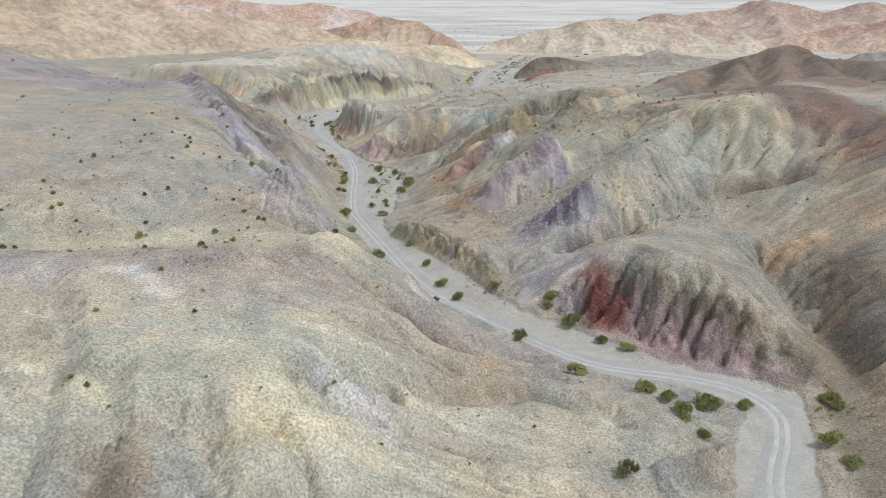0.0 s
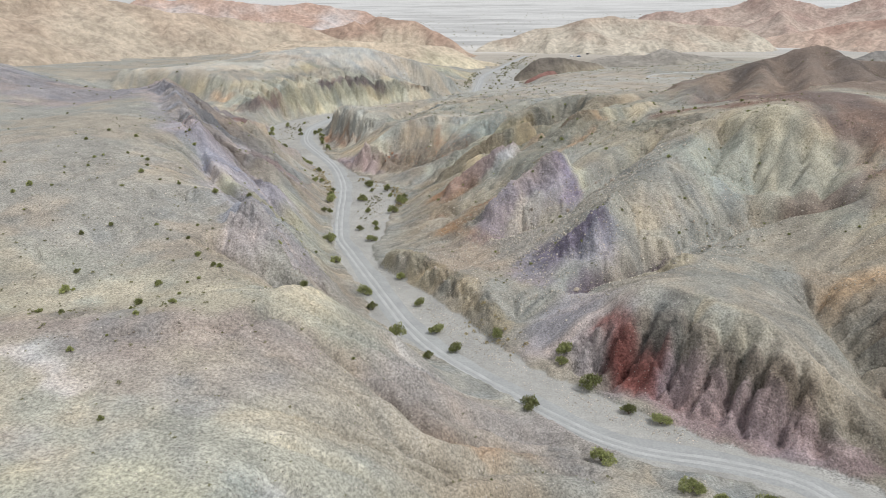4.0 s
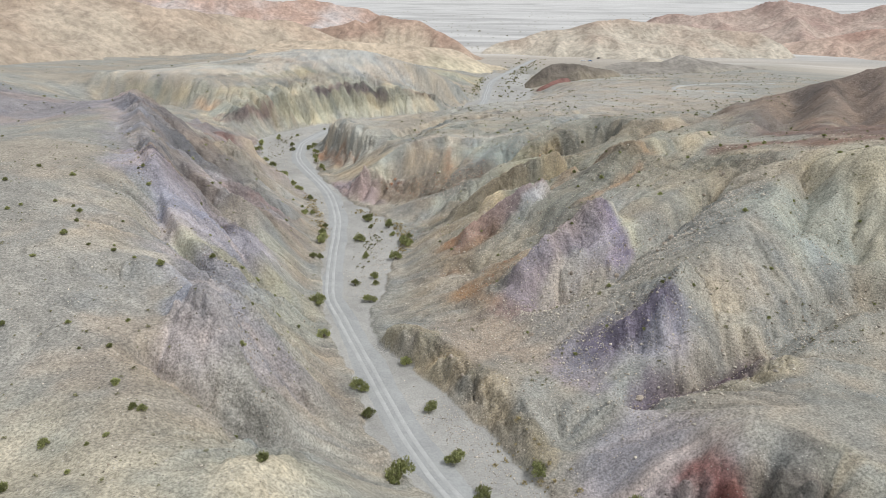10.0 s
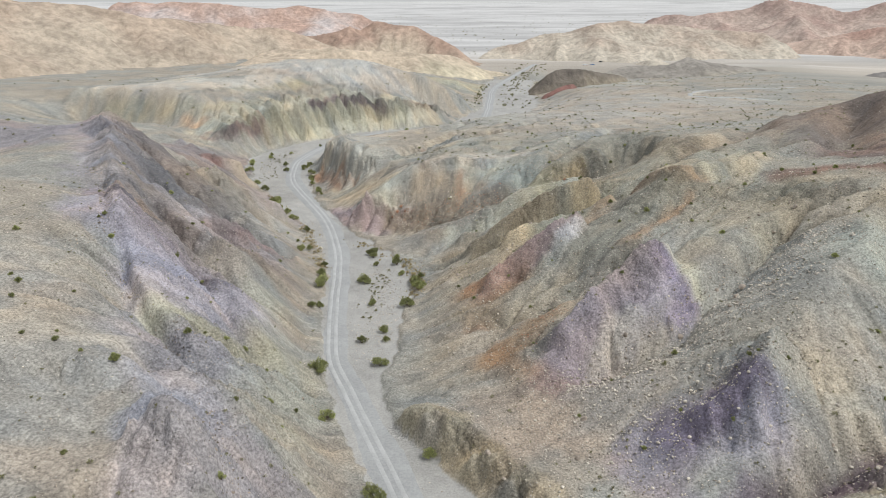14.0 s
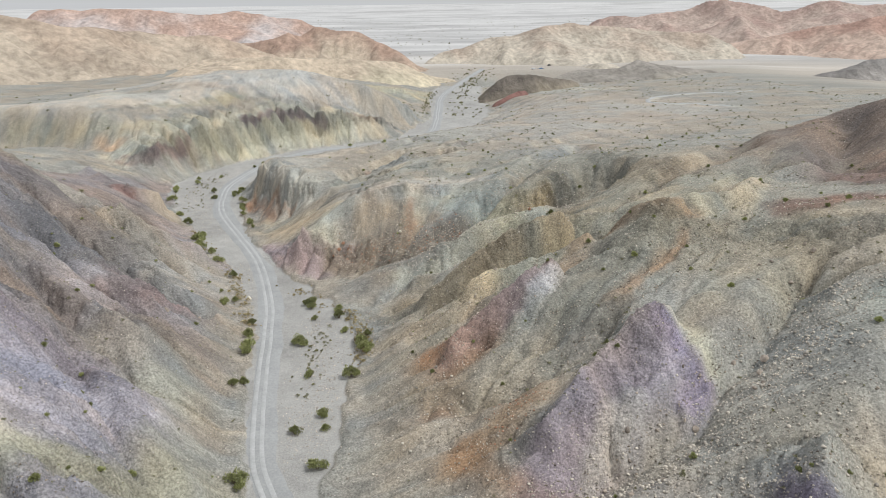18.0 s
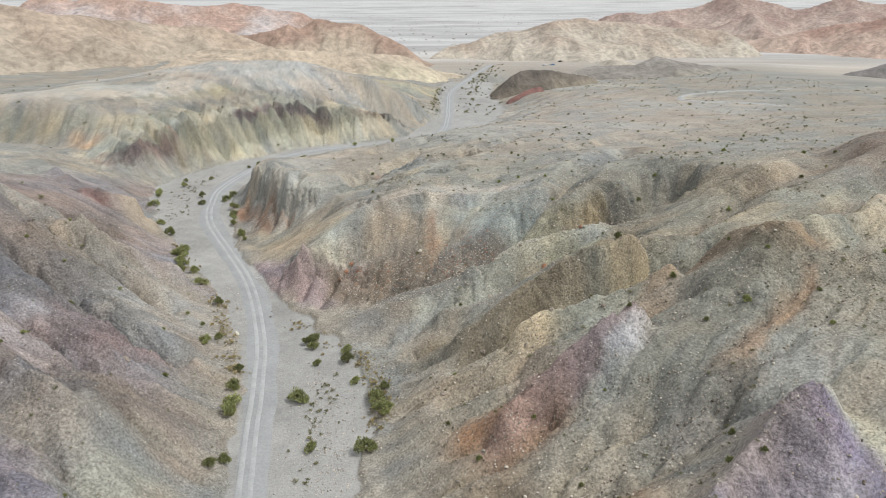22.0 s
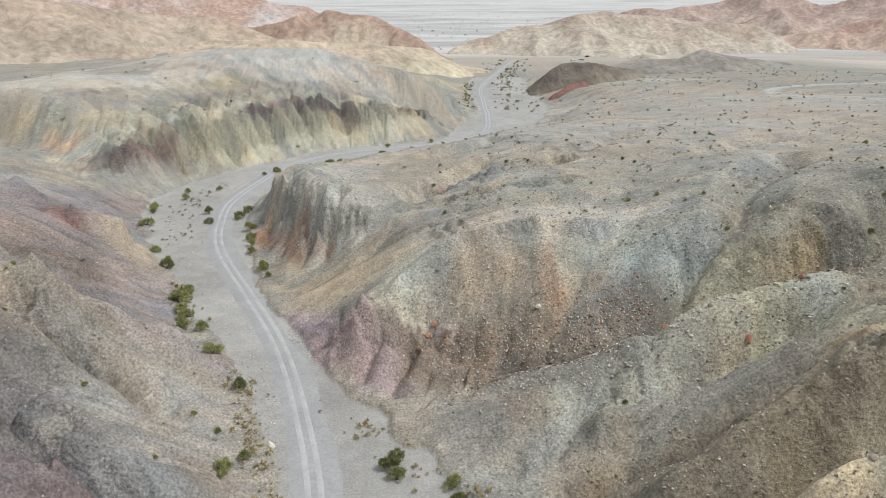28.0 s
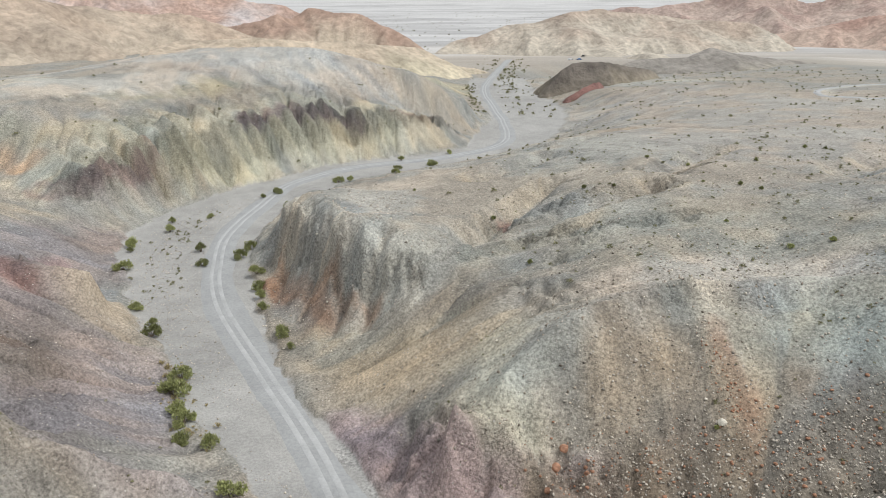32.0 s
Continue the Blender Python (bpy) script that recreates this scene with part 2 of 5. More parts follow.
lie((-48, 372, 11.6), (-45, 390, 10.5), (-40, 418, 8.5), (-26, 440, 6.5), (-8, 462, 4))
lie((-62, 424, 1.5), (-48, 446, 1))
lie((10, 330, 17), (40, 345, 22), (80, 330, 25))
lie((17, 399, 16.8), (5, 430, 14), (20, 465, 9), (30, 500, 2))
lie((60, 390, 20.5), (70, 430, 18), (70, 480, 13), (62, 540, 5))
lie((150, 505, 15.5), (120, 560, 11), (95, 610, 5), (78, 660, -2))
lie((200, 440, 19), (250, 520, 17), (250, 620, 11), (200, 700, 4), (110, 760, -4))
# round the edge
lie((-300, 60, 30), (-300, 200, 42), (-300, 330, 46), (-300, 480, 25), (-300, 640, 16), (-300, 800, 14), step=40)
lie((300, -40, 40), (300, 150, 48), (300, 330, 34), (300, 480, 18), (300, 640, 10), (300, 800, 1), step=40)
lie((-300, -40, 26), (-120, -40, 24), (-30, -40, 16), (20, -40, 6), step=40)
lie((70, -40, 5), (140, -40, 20), step=40)
lie((-200, 800, 14), (-60, 800, 8), (40, 800, -6.5), (150, 800, -6), (250, 800, -4), step=40)

# ---- the relief on a grid, worn by running water ----
CELL = 1.0
X0, Y0, NX, NY = -300.0, -40.0, 601, 841
gx, gy = np.meshgrid(X0 + CELL * np.arange(NX), Y0 + CELL * np.arange(NY), indexing="ij")


def relief(x, y, known):
    """A surface of straight slopes between the lines of the land."""
    k = np.array(known)
    p = k[:, :2]
    r = np.hypot(*(p[:, None] - p[None]).transpose(2, 0, 1))
    n = len(k)
    a = np.zeros((n + 3, n + 3))
    a[:n, :n] = r - 0.03 * np.eye(n)
    a[:n, n], a[n, :n] = 1, 1
    a[:n, n + 1:], a[n + 1:, :n] = p / 100, p.T / 100
    w = np.linalg.solve(a, np.r_[k[:, 2], 0, 0, 0])
    out = np.empty(x.size)
    fx, fy = x.ravel(), y.ravel()
    for i in range(0, x.size, 20000):
        q = slice(i, i + 20000)
        d = np.sqrt((fx[q, None] - p[:, 0]) ** 2 + (fy[q, None] - p[:, 1]) ** 2)
        out[q] = d @ w[:n] + w[n] + (fx[q] * w[n + 1] + fy[q] * w[n + 2]) / 100
    return out.reshape(x.shape)


def downhill(h, cell):
    """For each cell the lowest neighbour, the slope towards it, and the order from high to low."""
    nx, ny = h.shape
    pad = np.pad(h, 1, constant_values=1e6)
    index = np.arange(nx * ny).reshape(nx, ny)
    best, to = np.zeros(h.shape), index.copy()
    for dx in (-1, 0, 1):
        for dy in (-1, 0, 1):
            if dx or dy:
                fall = (h - pad[1 + dx:1 + dx + nx, 1 + dy:1 + dy + ny]) / (cell * math.hypot(dx, dy))
                steeper = fall > best
                best, to = np.where(steeper, fall, best), np.where(steeper, index + dx * ny + dy, to)
    return to.ravel(), best, np.argsort(-h, axis=None)


def blurred(v, reach):
    """The mean over a square of 2 * reach cells."""
    for axis in (0, 1):
        pad = [(0, 0), (0, 0)]
        pad[axis] = (reach + 1, reach)
        total = np.cumsum(np.pad(v, pad, mode="edge"), axis=axis)
        n = v.shape[axis]
        v = (np.take(total, np.arange(2 * reach + 1, 2 * reach + 1 + n), axis) - np.take(total, np.arange(n), axis)) / (2 * reach + 1)
    return v


def wear(h, cell, keep, depth, passes):
    """Rills and gullies: running water cuts where it gathers on a slope."""
    for _ in range(passes):
        to, fall, order = downhill(h, cell)
        water, receiver = [1.0] * h.size, to.tolist()
        for i in order.tolist():
            j = receiver[i]
            if j != i:
                water[j] += water[i]
        water = np.array(water).reshape(h.shape)
        cut = depth * np.minimum((water * cell * cell) ** 0.45, 12) * np.clip(fall - 0.06, 0, 0.9) * cell ** 0.5 * keep
        soft = cut.copy()
        soft[1:-1, 1:-1] = 0.6 * cut[1:-1, 1:-1] + 0.1 * (cut[:-2, 1:-1] + cut[2:, 1:-1] + cut[1:-1, :-2] + cut[1:-1, 2:])
        h = h - soft + blurred(soft, 6)
    return h


broad = relief(gx[::2, ::2], gy[::2, ::2], samples)
broad = np.repeat(broad, 2, axis=0)[:NX] * 0.5 + 0.5 * np.roll(np.repeat(broad, 2, axis=0), -1, axis=0)[:NX]
ground = np.repeat(broad, 2, axis=1)[:, :NY] * 0.5 + 0.5 * np.roll(np.repeat(broad, 2, axis=1), -1, axis=1)[:, :NY]
ground[-1], ground[:, -1] = ground[-2], ground[:, -2]


def inside_wash(x, y):
    """How far a place lies inside the wash (positive), in metres, and outside (negative)."""
    poly = np.vstack([WEST_EDGE, EAST_EDGE[::-1]])
    odd = np.zeros(x.shape, bool)
    for (ax, ay), (bx, by) in zip(poly, np.roll(poly, -1, axis=0)):
        if ay != by:
            odd ^= ((ay > y) != (by > y)) & (x < (bx - ax) * (y - ay) / (by - ay) + ax)
    d = np.minimum(distance(x, y, WEST_EDGE[::2])[0], distance(x, y, EAST_EDGE[::2])[0])
    return np.where(odd, d, -d)


def window(margin, points):
    """The part of the grid round a line."""
    p = np.array(points, float)
    low, high = p.min(0)[:2] - margin, p.max(0)[:2] + margin
    i, j = np.clip(((low - (X0, Y0)) / CELL).astype(int), 0, (NX, NY)), np.clip(((high - (X0, Y0)) / CELL).astype(int) + 1, 0, (NX, NY))
    return slice(i[0], j[0]), slice(i[1], j[1])


def belt(radius, *points):
    """A soft mask round a line, 1 along it and 0 beyond the radius."""
    out, w = np.zeros(gx.shape), window(radius * 1.6 + 2, points)
    out[w] = smooth(radius, 0.4 * radius, distance(gx[w], gy[w], points)[0] + 0.3 * radius * fbm(gx[w], gy[w], 9, 2, 19))
    return out


warp = 1.3 * fbm(gx, gy, 9.0, 3, 5)
into = inside_wash(gx, gy) + warp
dry = smooth(1.0, -4.0, into)
rough = np.clip(smooth(0, -12, into), 0, 1)
# where rock shows: bluffs, scarps, knobs and stream banks; and where soft clay is fluted by rain
craggy = np.zeros(gx.shape)
for strength, radius, line in (
        (0.8, 8, ((30, 118), (38, 111), (48, 101), (58, 92), (67, 84))), (0.6, 3.0, ((-20, 177), (-11, 173.5), (-3, 162.5), (6, 147), (12, 136))),
        (0.55, 13, ((-36, 132), (-42, 150), (-52, 185), (-62, 205), (-76, 215), (-96, 262), (-122, 304))), (0.4, 22, ((-150, 296), (-185, 300))),
        (0.6, 14, ((-62, 232), (-78, 268), (-90, 300), (-102, 335))), (0.5, 6, ((-30, 120), (-24, 106))),
        (0.9, 8, ((-125, 432), (-108, 456), (-84, 492), (-60, 511), (-30, 527), (-10, 540))), (0.6, 10, ((-118, 470), (-90, 508), (-50, 534))),
        (0.45, 12, ((107, 288), (142, 290), (172, 282))), (0.6, 5, ((40, 166), (37, 161), (31, 158))), (0.6, 5, ((33, 203), (27, 195), (20, 190))), (0.35, 5, ((18, 228), (10, 223))),
        (0.5, 5, ((14, 258), (22, 260), (40, 262))), (0.45, 5, ((24, 297), (38, 296), (50, 300))), (0.6, 6, ((-44, 312), (-38, 307), (-33, 303))),
        (0.6, 4.0, ((-40, 350), (-46, 354), (-52, 360), (-58, 370), (-64, 383), (-68, 398))), (0.7, 4.5, ((-30, 352), (-20, 357), (-11, 354), (0, 348), (10, 347))), (0.55, 4, ((-50, 319), (-43, 312), (-37, 304), (-26, 301), (-20, 300))), (0.35, 2.5, ((-14, 318), (4, 317), (20, 305))), (0.6, 5, ((-20, 372), (0, 371), (14, 368))),
        (0.6, 8, ((48, 240), (64, 226), (76, 220))), (0.6, 8, ((52, 309), (62, 290), (68, 275))), (0.5, 12, ((90, 132), (84, 118), (95, 100))),
        (0.45, 5, ((-20, 44), (-16, 49), (-10, 44))), (0.4, 4, ((30, 44), (38, 52), (42, 60)))):
    craggy = np.maximum(craggy, strength * belt(radius, *line))
fluted = 0.10 + 0.55 * np.maximum.reduce([0.5 * belt(16, (24, 118), (46, 100), (66, 86)), 0.4 * belt(24, (116, 182), (94, 194), (74, 204)), 0.6 * belt(45, (200, 275), (150, 275), (110, 270))])
# spurs that stand out of the slopes and gullies cut into them
bend_x, bend_y = gx + 0.9 * fbm(gx, gy, 13, 3, 43), gy + 0.9 * fbm(gx, gy, 13, 3, 47)


def carve(depth, width, *points):
    """A gully with sloping sides (or, with a negative depth, a rib) that fades at both ends."""
    w = window(width + 6, points)
    d, along_it = distance(bend_x[w], bend_y[w], points)
    ground[w] -= depth * np.clip(1 - d / width, 0, 1) ** 1.2 * smooth(0, 0.1, along_it) * smooth(1.02, 0.9, along_it) * smooth(0.5, -2, into[w])


fluted *= 1 - 0.6 * np.maximum(belt(24, (-25, 312), (10, 308)), belt(34, (-130, 445), (-80, 505), (-20, 545)))
ground = ground + rough * (0.55 * fbm(gx, gy, 34, 2, 11) - 0.3 * np.abs(fbm(gx, gy, 17, 3, 31)))
# east of the wash, from the south
carve(2.0, 6, (79.4, 136), (79.4, 112), (81.5, 102), (79.5, 86), (74, 74))
for line in (((42, 117), (34.7, 112), (28, 106)), ((48, 114), (43, 108.5), (37, 103)), ((53, 108), (47, 103), (42, 96)), ((57, 107), (51.3, 100), (46.6, 93)), ((58.5, 101), (53, 96), (49.5, 90.5)),
             ((64, 99), (58.5, 93), (55, 87)), ((66, 96), (62, 90), (60, 84)), ((37, 118.5), (31, 114), (26, 111))):
    carve(0.6, 1.6, *line)
carve(2.0, 5, (26, 144), (33, 147), (41, 148.7), (52, 153), (57.5, 155))
carve(2.0, 5, (57, 152), (63, 160), (78, 168.5), (89, 169.5), (105, 166))
carve(-1.2, 6, (50, 148), (60, 146), (70, 141), (78, 134))
carve(-2.4, 5, (46, 173), (41, 165), (36, 162), (28, 160))
carve(-1.6, 3, (38, 163), (37, 159), (36, 156))
for line in (((87, 205), (82, 199), (73.4, 184)), ((95, 197), (88, 186), (85, 177)), ((101, 195), (95, 188), (90, 176)), ((106, 191), (97, 181), (92, 172)), ((112, 187), (104, 178), (100, 168))):
    carve(1.5, 6, *line)
carve(2.2, 6, (68, 213), (55, 202), (47, 196), (35, 187), (24, 183), (10, 179))
carve(-2.6, 6, (38, 206), (32, 203), (22, 197), (15, 192), (9, 187))
carve(1.4, 5, (31, 214), (26, 211.5), (18.6, 208), (9, 206), (-3, 208))
carve(-2.2, 5, (26, 233), (18, 232), (7, 226), (-2, 222))
carve(1.6, 5, (38, 240), (26, 238), (9.6, 237), (0, 239), (-10, 240))
carve(-2.0, 5, (38, 250), (26, 249), (14, 248), (4, 247))
carve(2.0, 4, (49, 254), (36, 253.5), (20, 252.5), (6, 252), (-8, 251))
carve(-2.2, 5, (34, 258), (24, 257.5), (14, 258), (5, 257.5), (-6, 257))
carve(1.8, 4, (24, 267), (10, 265), (0, 266.5), (-14, 265))
carve(-1.8, 5, (32, 272), (18, 273), (4, 274), (-8, 275))
carve(1.8, 6, (92, 270), (80, 262), (66, 254), (52, 249))
carve(-1.6, 6, (40, 250), (52, 243), (66, 246), (84, 262), (96, 258))
carve(1.8, 7, (110, 330), (88, 290), (68, 280), (54, 270), (40, 264))
carve(2.4, 8, (66, 352), (44, 331), (27, 308), (14, 296), (2, 290))
for line in (((142, 292), (130, 264), (118, 242)), ((156, 290), (152, 264), (146, 242)), ((174, 284), (180, 256), (182, 236)), ((122, 292), (108, 270), (98, 256)), ((196, 280), (206, 250), (210, 225))):
    carve(3.0, 9, *line)
# the spur and the dome inside the bend
carve(-0.9, 4, (-35, 308), (-29, 312), (-22, 315), (-14, 318), (-2, 319), (10, 318), (22, 312))
for line in (((-37, 313), (-41, 308), (-43, 303)), ((-34, 307), (-37, 302), (-39, 298)), ((-42, 318), (-46, 314), (-48, 310)), ((-29, 303), (-32, 298), (-33, 293))):
    carve(0.9, 2.2, *line)
carve(1.8, 5, (-4, 392), (-12, 383), (-19, 375), (-25, 364), (-30, 356))
for line in (((-54, 372), (-60, 366), (-64, 360)), ((-49, 364), (-53, 357), (-57, 350)), ((-58, 384), (-65, 378), (-69, 372)), ((-60, 398), (-67, 394), (-72, 390)), ((-44, 361), (-46, 354), (-50, 347))):
    carve(0.9, 3, *line)
for line in (((14, 372), (0, 366), (-12, 362)), ((40, 400), (26, 388), (14, 380)), ((4, 420), (-10, 412), (-24, 402)), ((30, 440), (10, 440), (-10, 450)), ((60, 430), (46, 450), (30, 470)), ((80, 380), (60, 372), (44, 360))):
    carve(1.6, 7, *line)
# west of the wash
carve(-2.2, 7, (-128, 300), (-112, 280), (-100, 252), (-84, 218), (-72, 193), (-60, 176), (-48, 168))
for line in (((-76, 199), (-66, 178), (-54, 168), (-44, 166)), ((-70, 218), (-56, 196), (-44, 182)), ((-84, 236), (-70, 222), (-52, 208)), ((-96, 262), (-80, 250), (-60, 240)), ((-106, 285), (-90, 272), (-66, 262), (-54, 260)), ((-112, 310), (-96, 296), (-78, 286), (-62, 284)), ((-118, 325), (-100, 318), (-84, 312))):
    carve(2.4, 6, *line)
carve(-2.4, 6, (-92, 306), (-84, 298), (-76, 302), (-66, 303))
carve(-2.0, 6, (-84, 236), (-76, 232), (-66, 226), (-56, 222))
carve(-2.0, 5, (-49, 144), (-42, 135), (-34, 127), (-27, 122))
carve(1.8, 5, (-52, 128), (-42, 122), (-32, 118), (-24, 113))
carve(1.6, 5, (-58, 160), (-48, 152), (-36, 144), (-24, 140))
carve(-1.8, 6, (-130, 380), (-118, 366), (-104, 360), (-96, 362))
carve(1.6, 6, (-150, 360), (-132, 366), (-116, 380), (-104, 384))
# the near slope
carve(2.6, 3.5, (-21, 42), (-18.2, 46), (-16, 49), (-13, 50), (-8, 53))
carve(1.0, 3, (-20, 38), (-16.8, 39), (-13, 42))
carve(1.2, 4, (-9, 54), (2.7, 63), (13, 70), (23, 67.5), (30, 62))
for line in (((-17, 84), (-4, 77), (6.5, 81), (21, 87)), ((-70, 70), (-58, 53), (-49, 33), (-44, 15)), ((-24, 37), (-18.6, 31), (-15, 22), (-8, 8)), ((-46, 44), (-40, 29), (-37, 15)), ((-34, 36), (-28, 25), (-24, 10)), ((-62, 40), (-56, 24), (-52, 8)), ((-14, 88), (0, 84), (12, 88), (22, 92)), ((-12, 72), (0, 70), (12, 77), (26, 80))):
    carve(1.0, 4, *line)
carve(-1.6, 2.5, (48, 60), (39, 52.5), (32, 48), (24, 44))
# the banded cliffs
for k in range(26):
    c = along([(-136, 432), (-114, 452), (-92, 484), (-62, 511), (-34, 525), (-10, 541)], 2)[6 + 3 * k]
    carve(0.8 + 0.6 * math.sin(3.7 * k), 2.2, (c[0] - 9 + 2 * math.sin(k), c[1] + 8), (c[0], c[1]), (c[0] + 6, c[1] - 5))
carve(-2.0, 5, (-112, 470), (-105, 463), (-98, 457))
carve(2.2, 6, (-112, 488), (-98, 474), (-88, 466))
carve(2.0, 6, (-58, 530), (-54, 518), (-50, 506))
# brows and gully floors are sharp-edged
ground = ground + dry * (0.8 * (ground - blurred(ground, 3)) + 0.6 * (ground - blurred(ground, 10)))
tilt = np.hypot(*np.gradient(ground, CELL))
crack = np.abs(fbm(gx + 0.6 * ground, gy - 0.4 * ground, 6.0, 4, 101))
ground = ground + rough * craggy * (0.6 + 0.8 * np.minimum(tilt, 1)) * (0.8 * (crack - 0.35) - 0.9 * np.abs(fbm(gx, gy, 3.6, 2, 55)) + 0.3)
ground = wear(ground, CELL, dry * fluted, 0.60, 4)
ground = ground + rough * (0.07 * fbm(gx, gy, 4.5, 2, 77) + 0.05 * fbm(gx, gy, 2.1, 1, 79))
ground = wear(ground, CELL, dry, 0.09, 2)
flat = bed(gy) + 0.10 * fbm(gx, gy, 8, 3, 3)
ground = np.where(into > 0, flat, flat * (1 - smooth(0, -1.6, into)) + np.maximum(ground, flat + 0.05) * smooth(0, -1.6, into))


def look_up(grid, x, y):
    """A grid's value at any place (between four cells)."""
    u, v = np.clip((np.asarray(x, float) - X0) / CELL, 0, NX - 1.001), np.clip((np.asarray(y, float) - Y0) / CELL, 0, NY - 1.001)
    i, j = u.astype(int), v.astype(int)
    u, v = u - i, v - j
    if grid.ndim == 3:
        u, v = u[..., None], v[..., None]
    return (grid[i, j] * (1 - u) + grid[i + 1, j] * u) * (1 - v) + (grid[i, j + 1] * (1 - u) + grid[i + 1, j + 1] * u) * v


def regional(x, y):
    """Beyond the canyon: the plain that runs out to the dry lake and the horizon."""
    r = np.hypot(x, y)
    return np.interp(r, (0, 800, 1100, 2400, 3600, 4950), (5, -5, -9, -11, 6, 44)) + 1.2 * fbm(x, y, 160, 3, 8)


def height(x, y):
    x, y = np.asarray(x, float), np.asarray(y, float)
    out = np.maximum(np.maximum(X0 - x, x - 300), np.maximum(Y0 - y, y - 800))
    mix = smooth(0, 220, out)
    near = look_up(ground, x, y)
    return np.where(out <= 0, near, near * (1 - mix) + regional(x, y) * mix)


# ---- colours of the ground: clays, ash, iron stains and some painted shade ----
tan = np.array((0.318, 0.301, 0.266))
colour = np.empty(gx.shape + (3,))
colour[:] = tan
wx, wy = gx + 2.4 * fbm(gx, gy, 11, 4, 41), gy + 2.4 * fbm(gx, gy, 11, 4, 57)


def tone_patch(rgb, strength, radius, *points):
    """A bed or patch of one clay, in places a patch of painted shade, with a frayed outline."""
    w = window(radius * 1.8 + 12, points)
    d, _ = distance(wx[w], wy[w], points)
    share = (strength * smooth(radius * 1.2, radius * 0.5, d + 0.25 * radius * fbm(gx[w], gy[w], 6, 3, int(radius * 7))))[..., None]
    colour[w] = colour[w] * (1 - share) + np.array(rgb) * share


GREY_TAN, PALE, YELLOW = (0.37, 0.34, 0.29), (0.50, 0.475, 0.41), (0.41, 0.38, 0.26)
LILAC, PURPLE, PLUM = (0.355, 0.325, 0.355), (0.285, 0.25, 0.285), (0.12, 0.09, 0.12)
MAUVE = (0.215, 0.19, 0.188)
RED, ROSE, RUST, ORANGE = (0.27, 0.125, 0.105), (0.31, 0.245, 0.25), (0.30, 0.20, 0.125), (0.42, 0.30, 0.20)
BROWN, DARK, OLIVE, GREEN, PINK = (0.25, 0.19, 0.145), (0.135, 0.095, 0.085), (0.34, 0.30, 0.19), (0.315, 0.305, 0.24), (0.345, 0.298, 0.262)
SAGE = (0.36, 0.36, 0.29)

# the stony brown also carries shade painted along gullies and creases
CREAM, ASH, STONES_AND_SHADE, MAROON = (0.46, 0.425, 0.315), (0.32, 0.31, 0.29), (0.25, 0.208, 0.165), (0.215, 0.115, 0.112)
CHALK, REDDISH, SMOKE = (0.52, 0.49, 0.495), (0.205, 0.137, 0.118), (0.36, 0.335, 0.278)

# dusky clay under the eastern slopes
tone_patch((0.33, 0.297, 0.235), 0.6, 42, (112, 130), (104, 240), (64, 292), (30, 250))
tone_patch((0.31, 0.28, 0.225), 0.6, 16, (-5, 300), (14, 292), (30, 280))
# the near slope
tone_patch(CREAM, 0.4, 24, (-70, 40), (-30, 50), (-5, 30))
tone_patch(YELLOW, 0.6, 8, (-30, 46), (-24, 36), (-22, 26))
tone_patch(YELLOW, 0.3, 7, (-58, 50), (-54, 36))
tone_patch(PINK, 0.5, 12, (-110, 80), (-60, 78), (-28, 86))
tone_patch((0.30, 0.262, 0.262), 0.75, 7, (-60, 73), (-44, 76), (-26, 80))
tone_patch(LILAC, 0.6, 6, (-80, 66), (-66, 70))
tone_patch(CHALK, 0.7, 3, (-54, 69), (-50, 67))
tone_patch(CHALK, 0.7, 2.6, (-48, 38), (-47, 42))
tone_patch(CHALK, 0.6, 2, (-32, 43), (-31, 47))
tone_patch(LILAC, 0.75, 4, (-48, 50), (-45, 52))
for line in (((-39, 62), (-33, 42), (-26, 18)), ((-62, 61), (-50, 40), (-41, 18)), ((-18, 36), (-12, 28), (-7, 18)), ((-30, 58), (-25, 40), (-18, 20)), ((-72, 56), (-62, 36), (-54, 16))):
    tone_patch(ASH, 0.75, 2.2, *line)
tone_patch(RUST, 0.85, 4.5, (-40, 28), (-37, 18))
tone_patch(ORANGE, 0.4, 4, (-30, 38), (-28, 28))
tone_patch(CHALK, 0.5, 4, (-20, 42), (-17, 47), (-8, 51))
tone_patch(RUST, 0.45, 2.5, (-6, 80), (4, 80), (14, 84))
tone_patch(ROSE, 0.5, 12, (-8, 90), (8, 92), (20, 90))
tone_patch(PINK, 0.7, 5, (20, 86))
tone_patch(SAGE, 0.6, 10, (8, 56), (20, 58))
# the carved crease is darkened: shade painted along its floor
tone_patch(STONES_AND_SHADE, 0.4, 3, (2.7, 63), (13, 70), (23, 67.5))
# the western terrace and the lilac scarp
tone_patch(SAGE, 0.75, 14, (-110, 103), (-60, 103), (-28, 98))
tone_patch(PINK, 0.4, 40, (-110, 150), (-75, 150), (-60, 130))
tone_patch(LILAC, 0.9, 12, (-38, 146), (-46, 160), (-58, 188), (-74, 206))
tone_patch(CHALK, 0.35, 5, (-40, 142), (-43, 152), (-50, 168))
tone_patch(PURPLE, 0.6, 16, (-76, 208), (-92, 240), (-114, 290))
tone_patch(LILAC, 0.9, 9, (-72, 206), (-90, 235), (-106, 260), (-130, 297))
tone_patch(CHALK, 0.3, 4, (-64, 195), (-76, 210), (-84, 226))
tone_patch(PURPLE, 0.75, 36, (-150, 285), (-200, 300))
tone_patch(MAUVE, 0.85, 26, (-75, 240), (-88, 280), (-102, 320), (-122, 350))
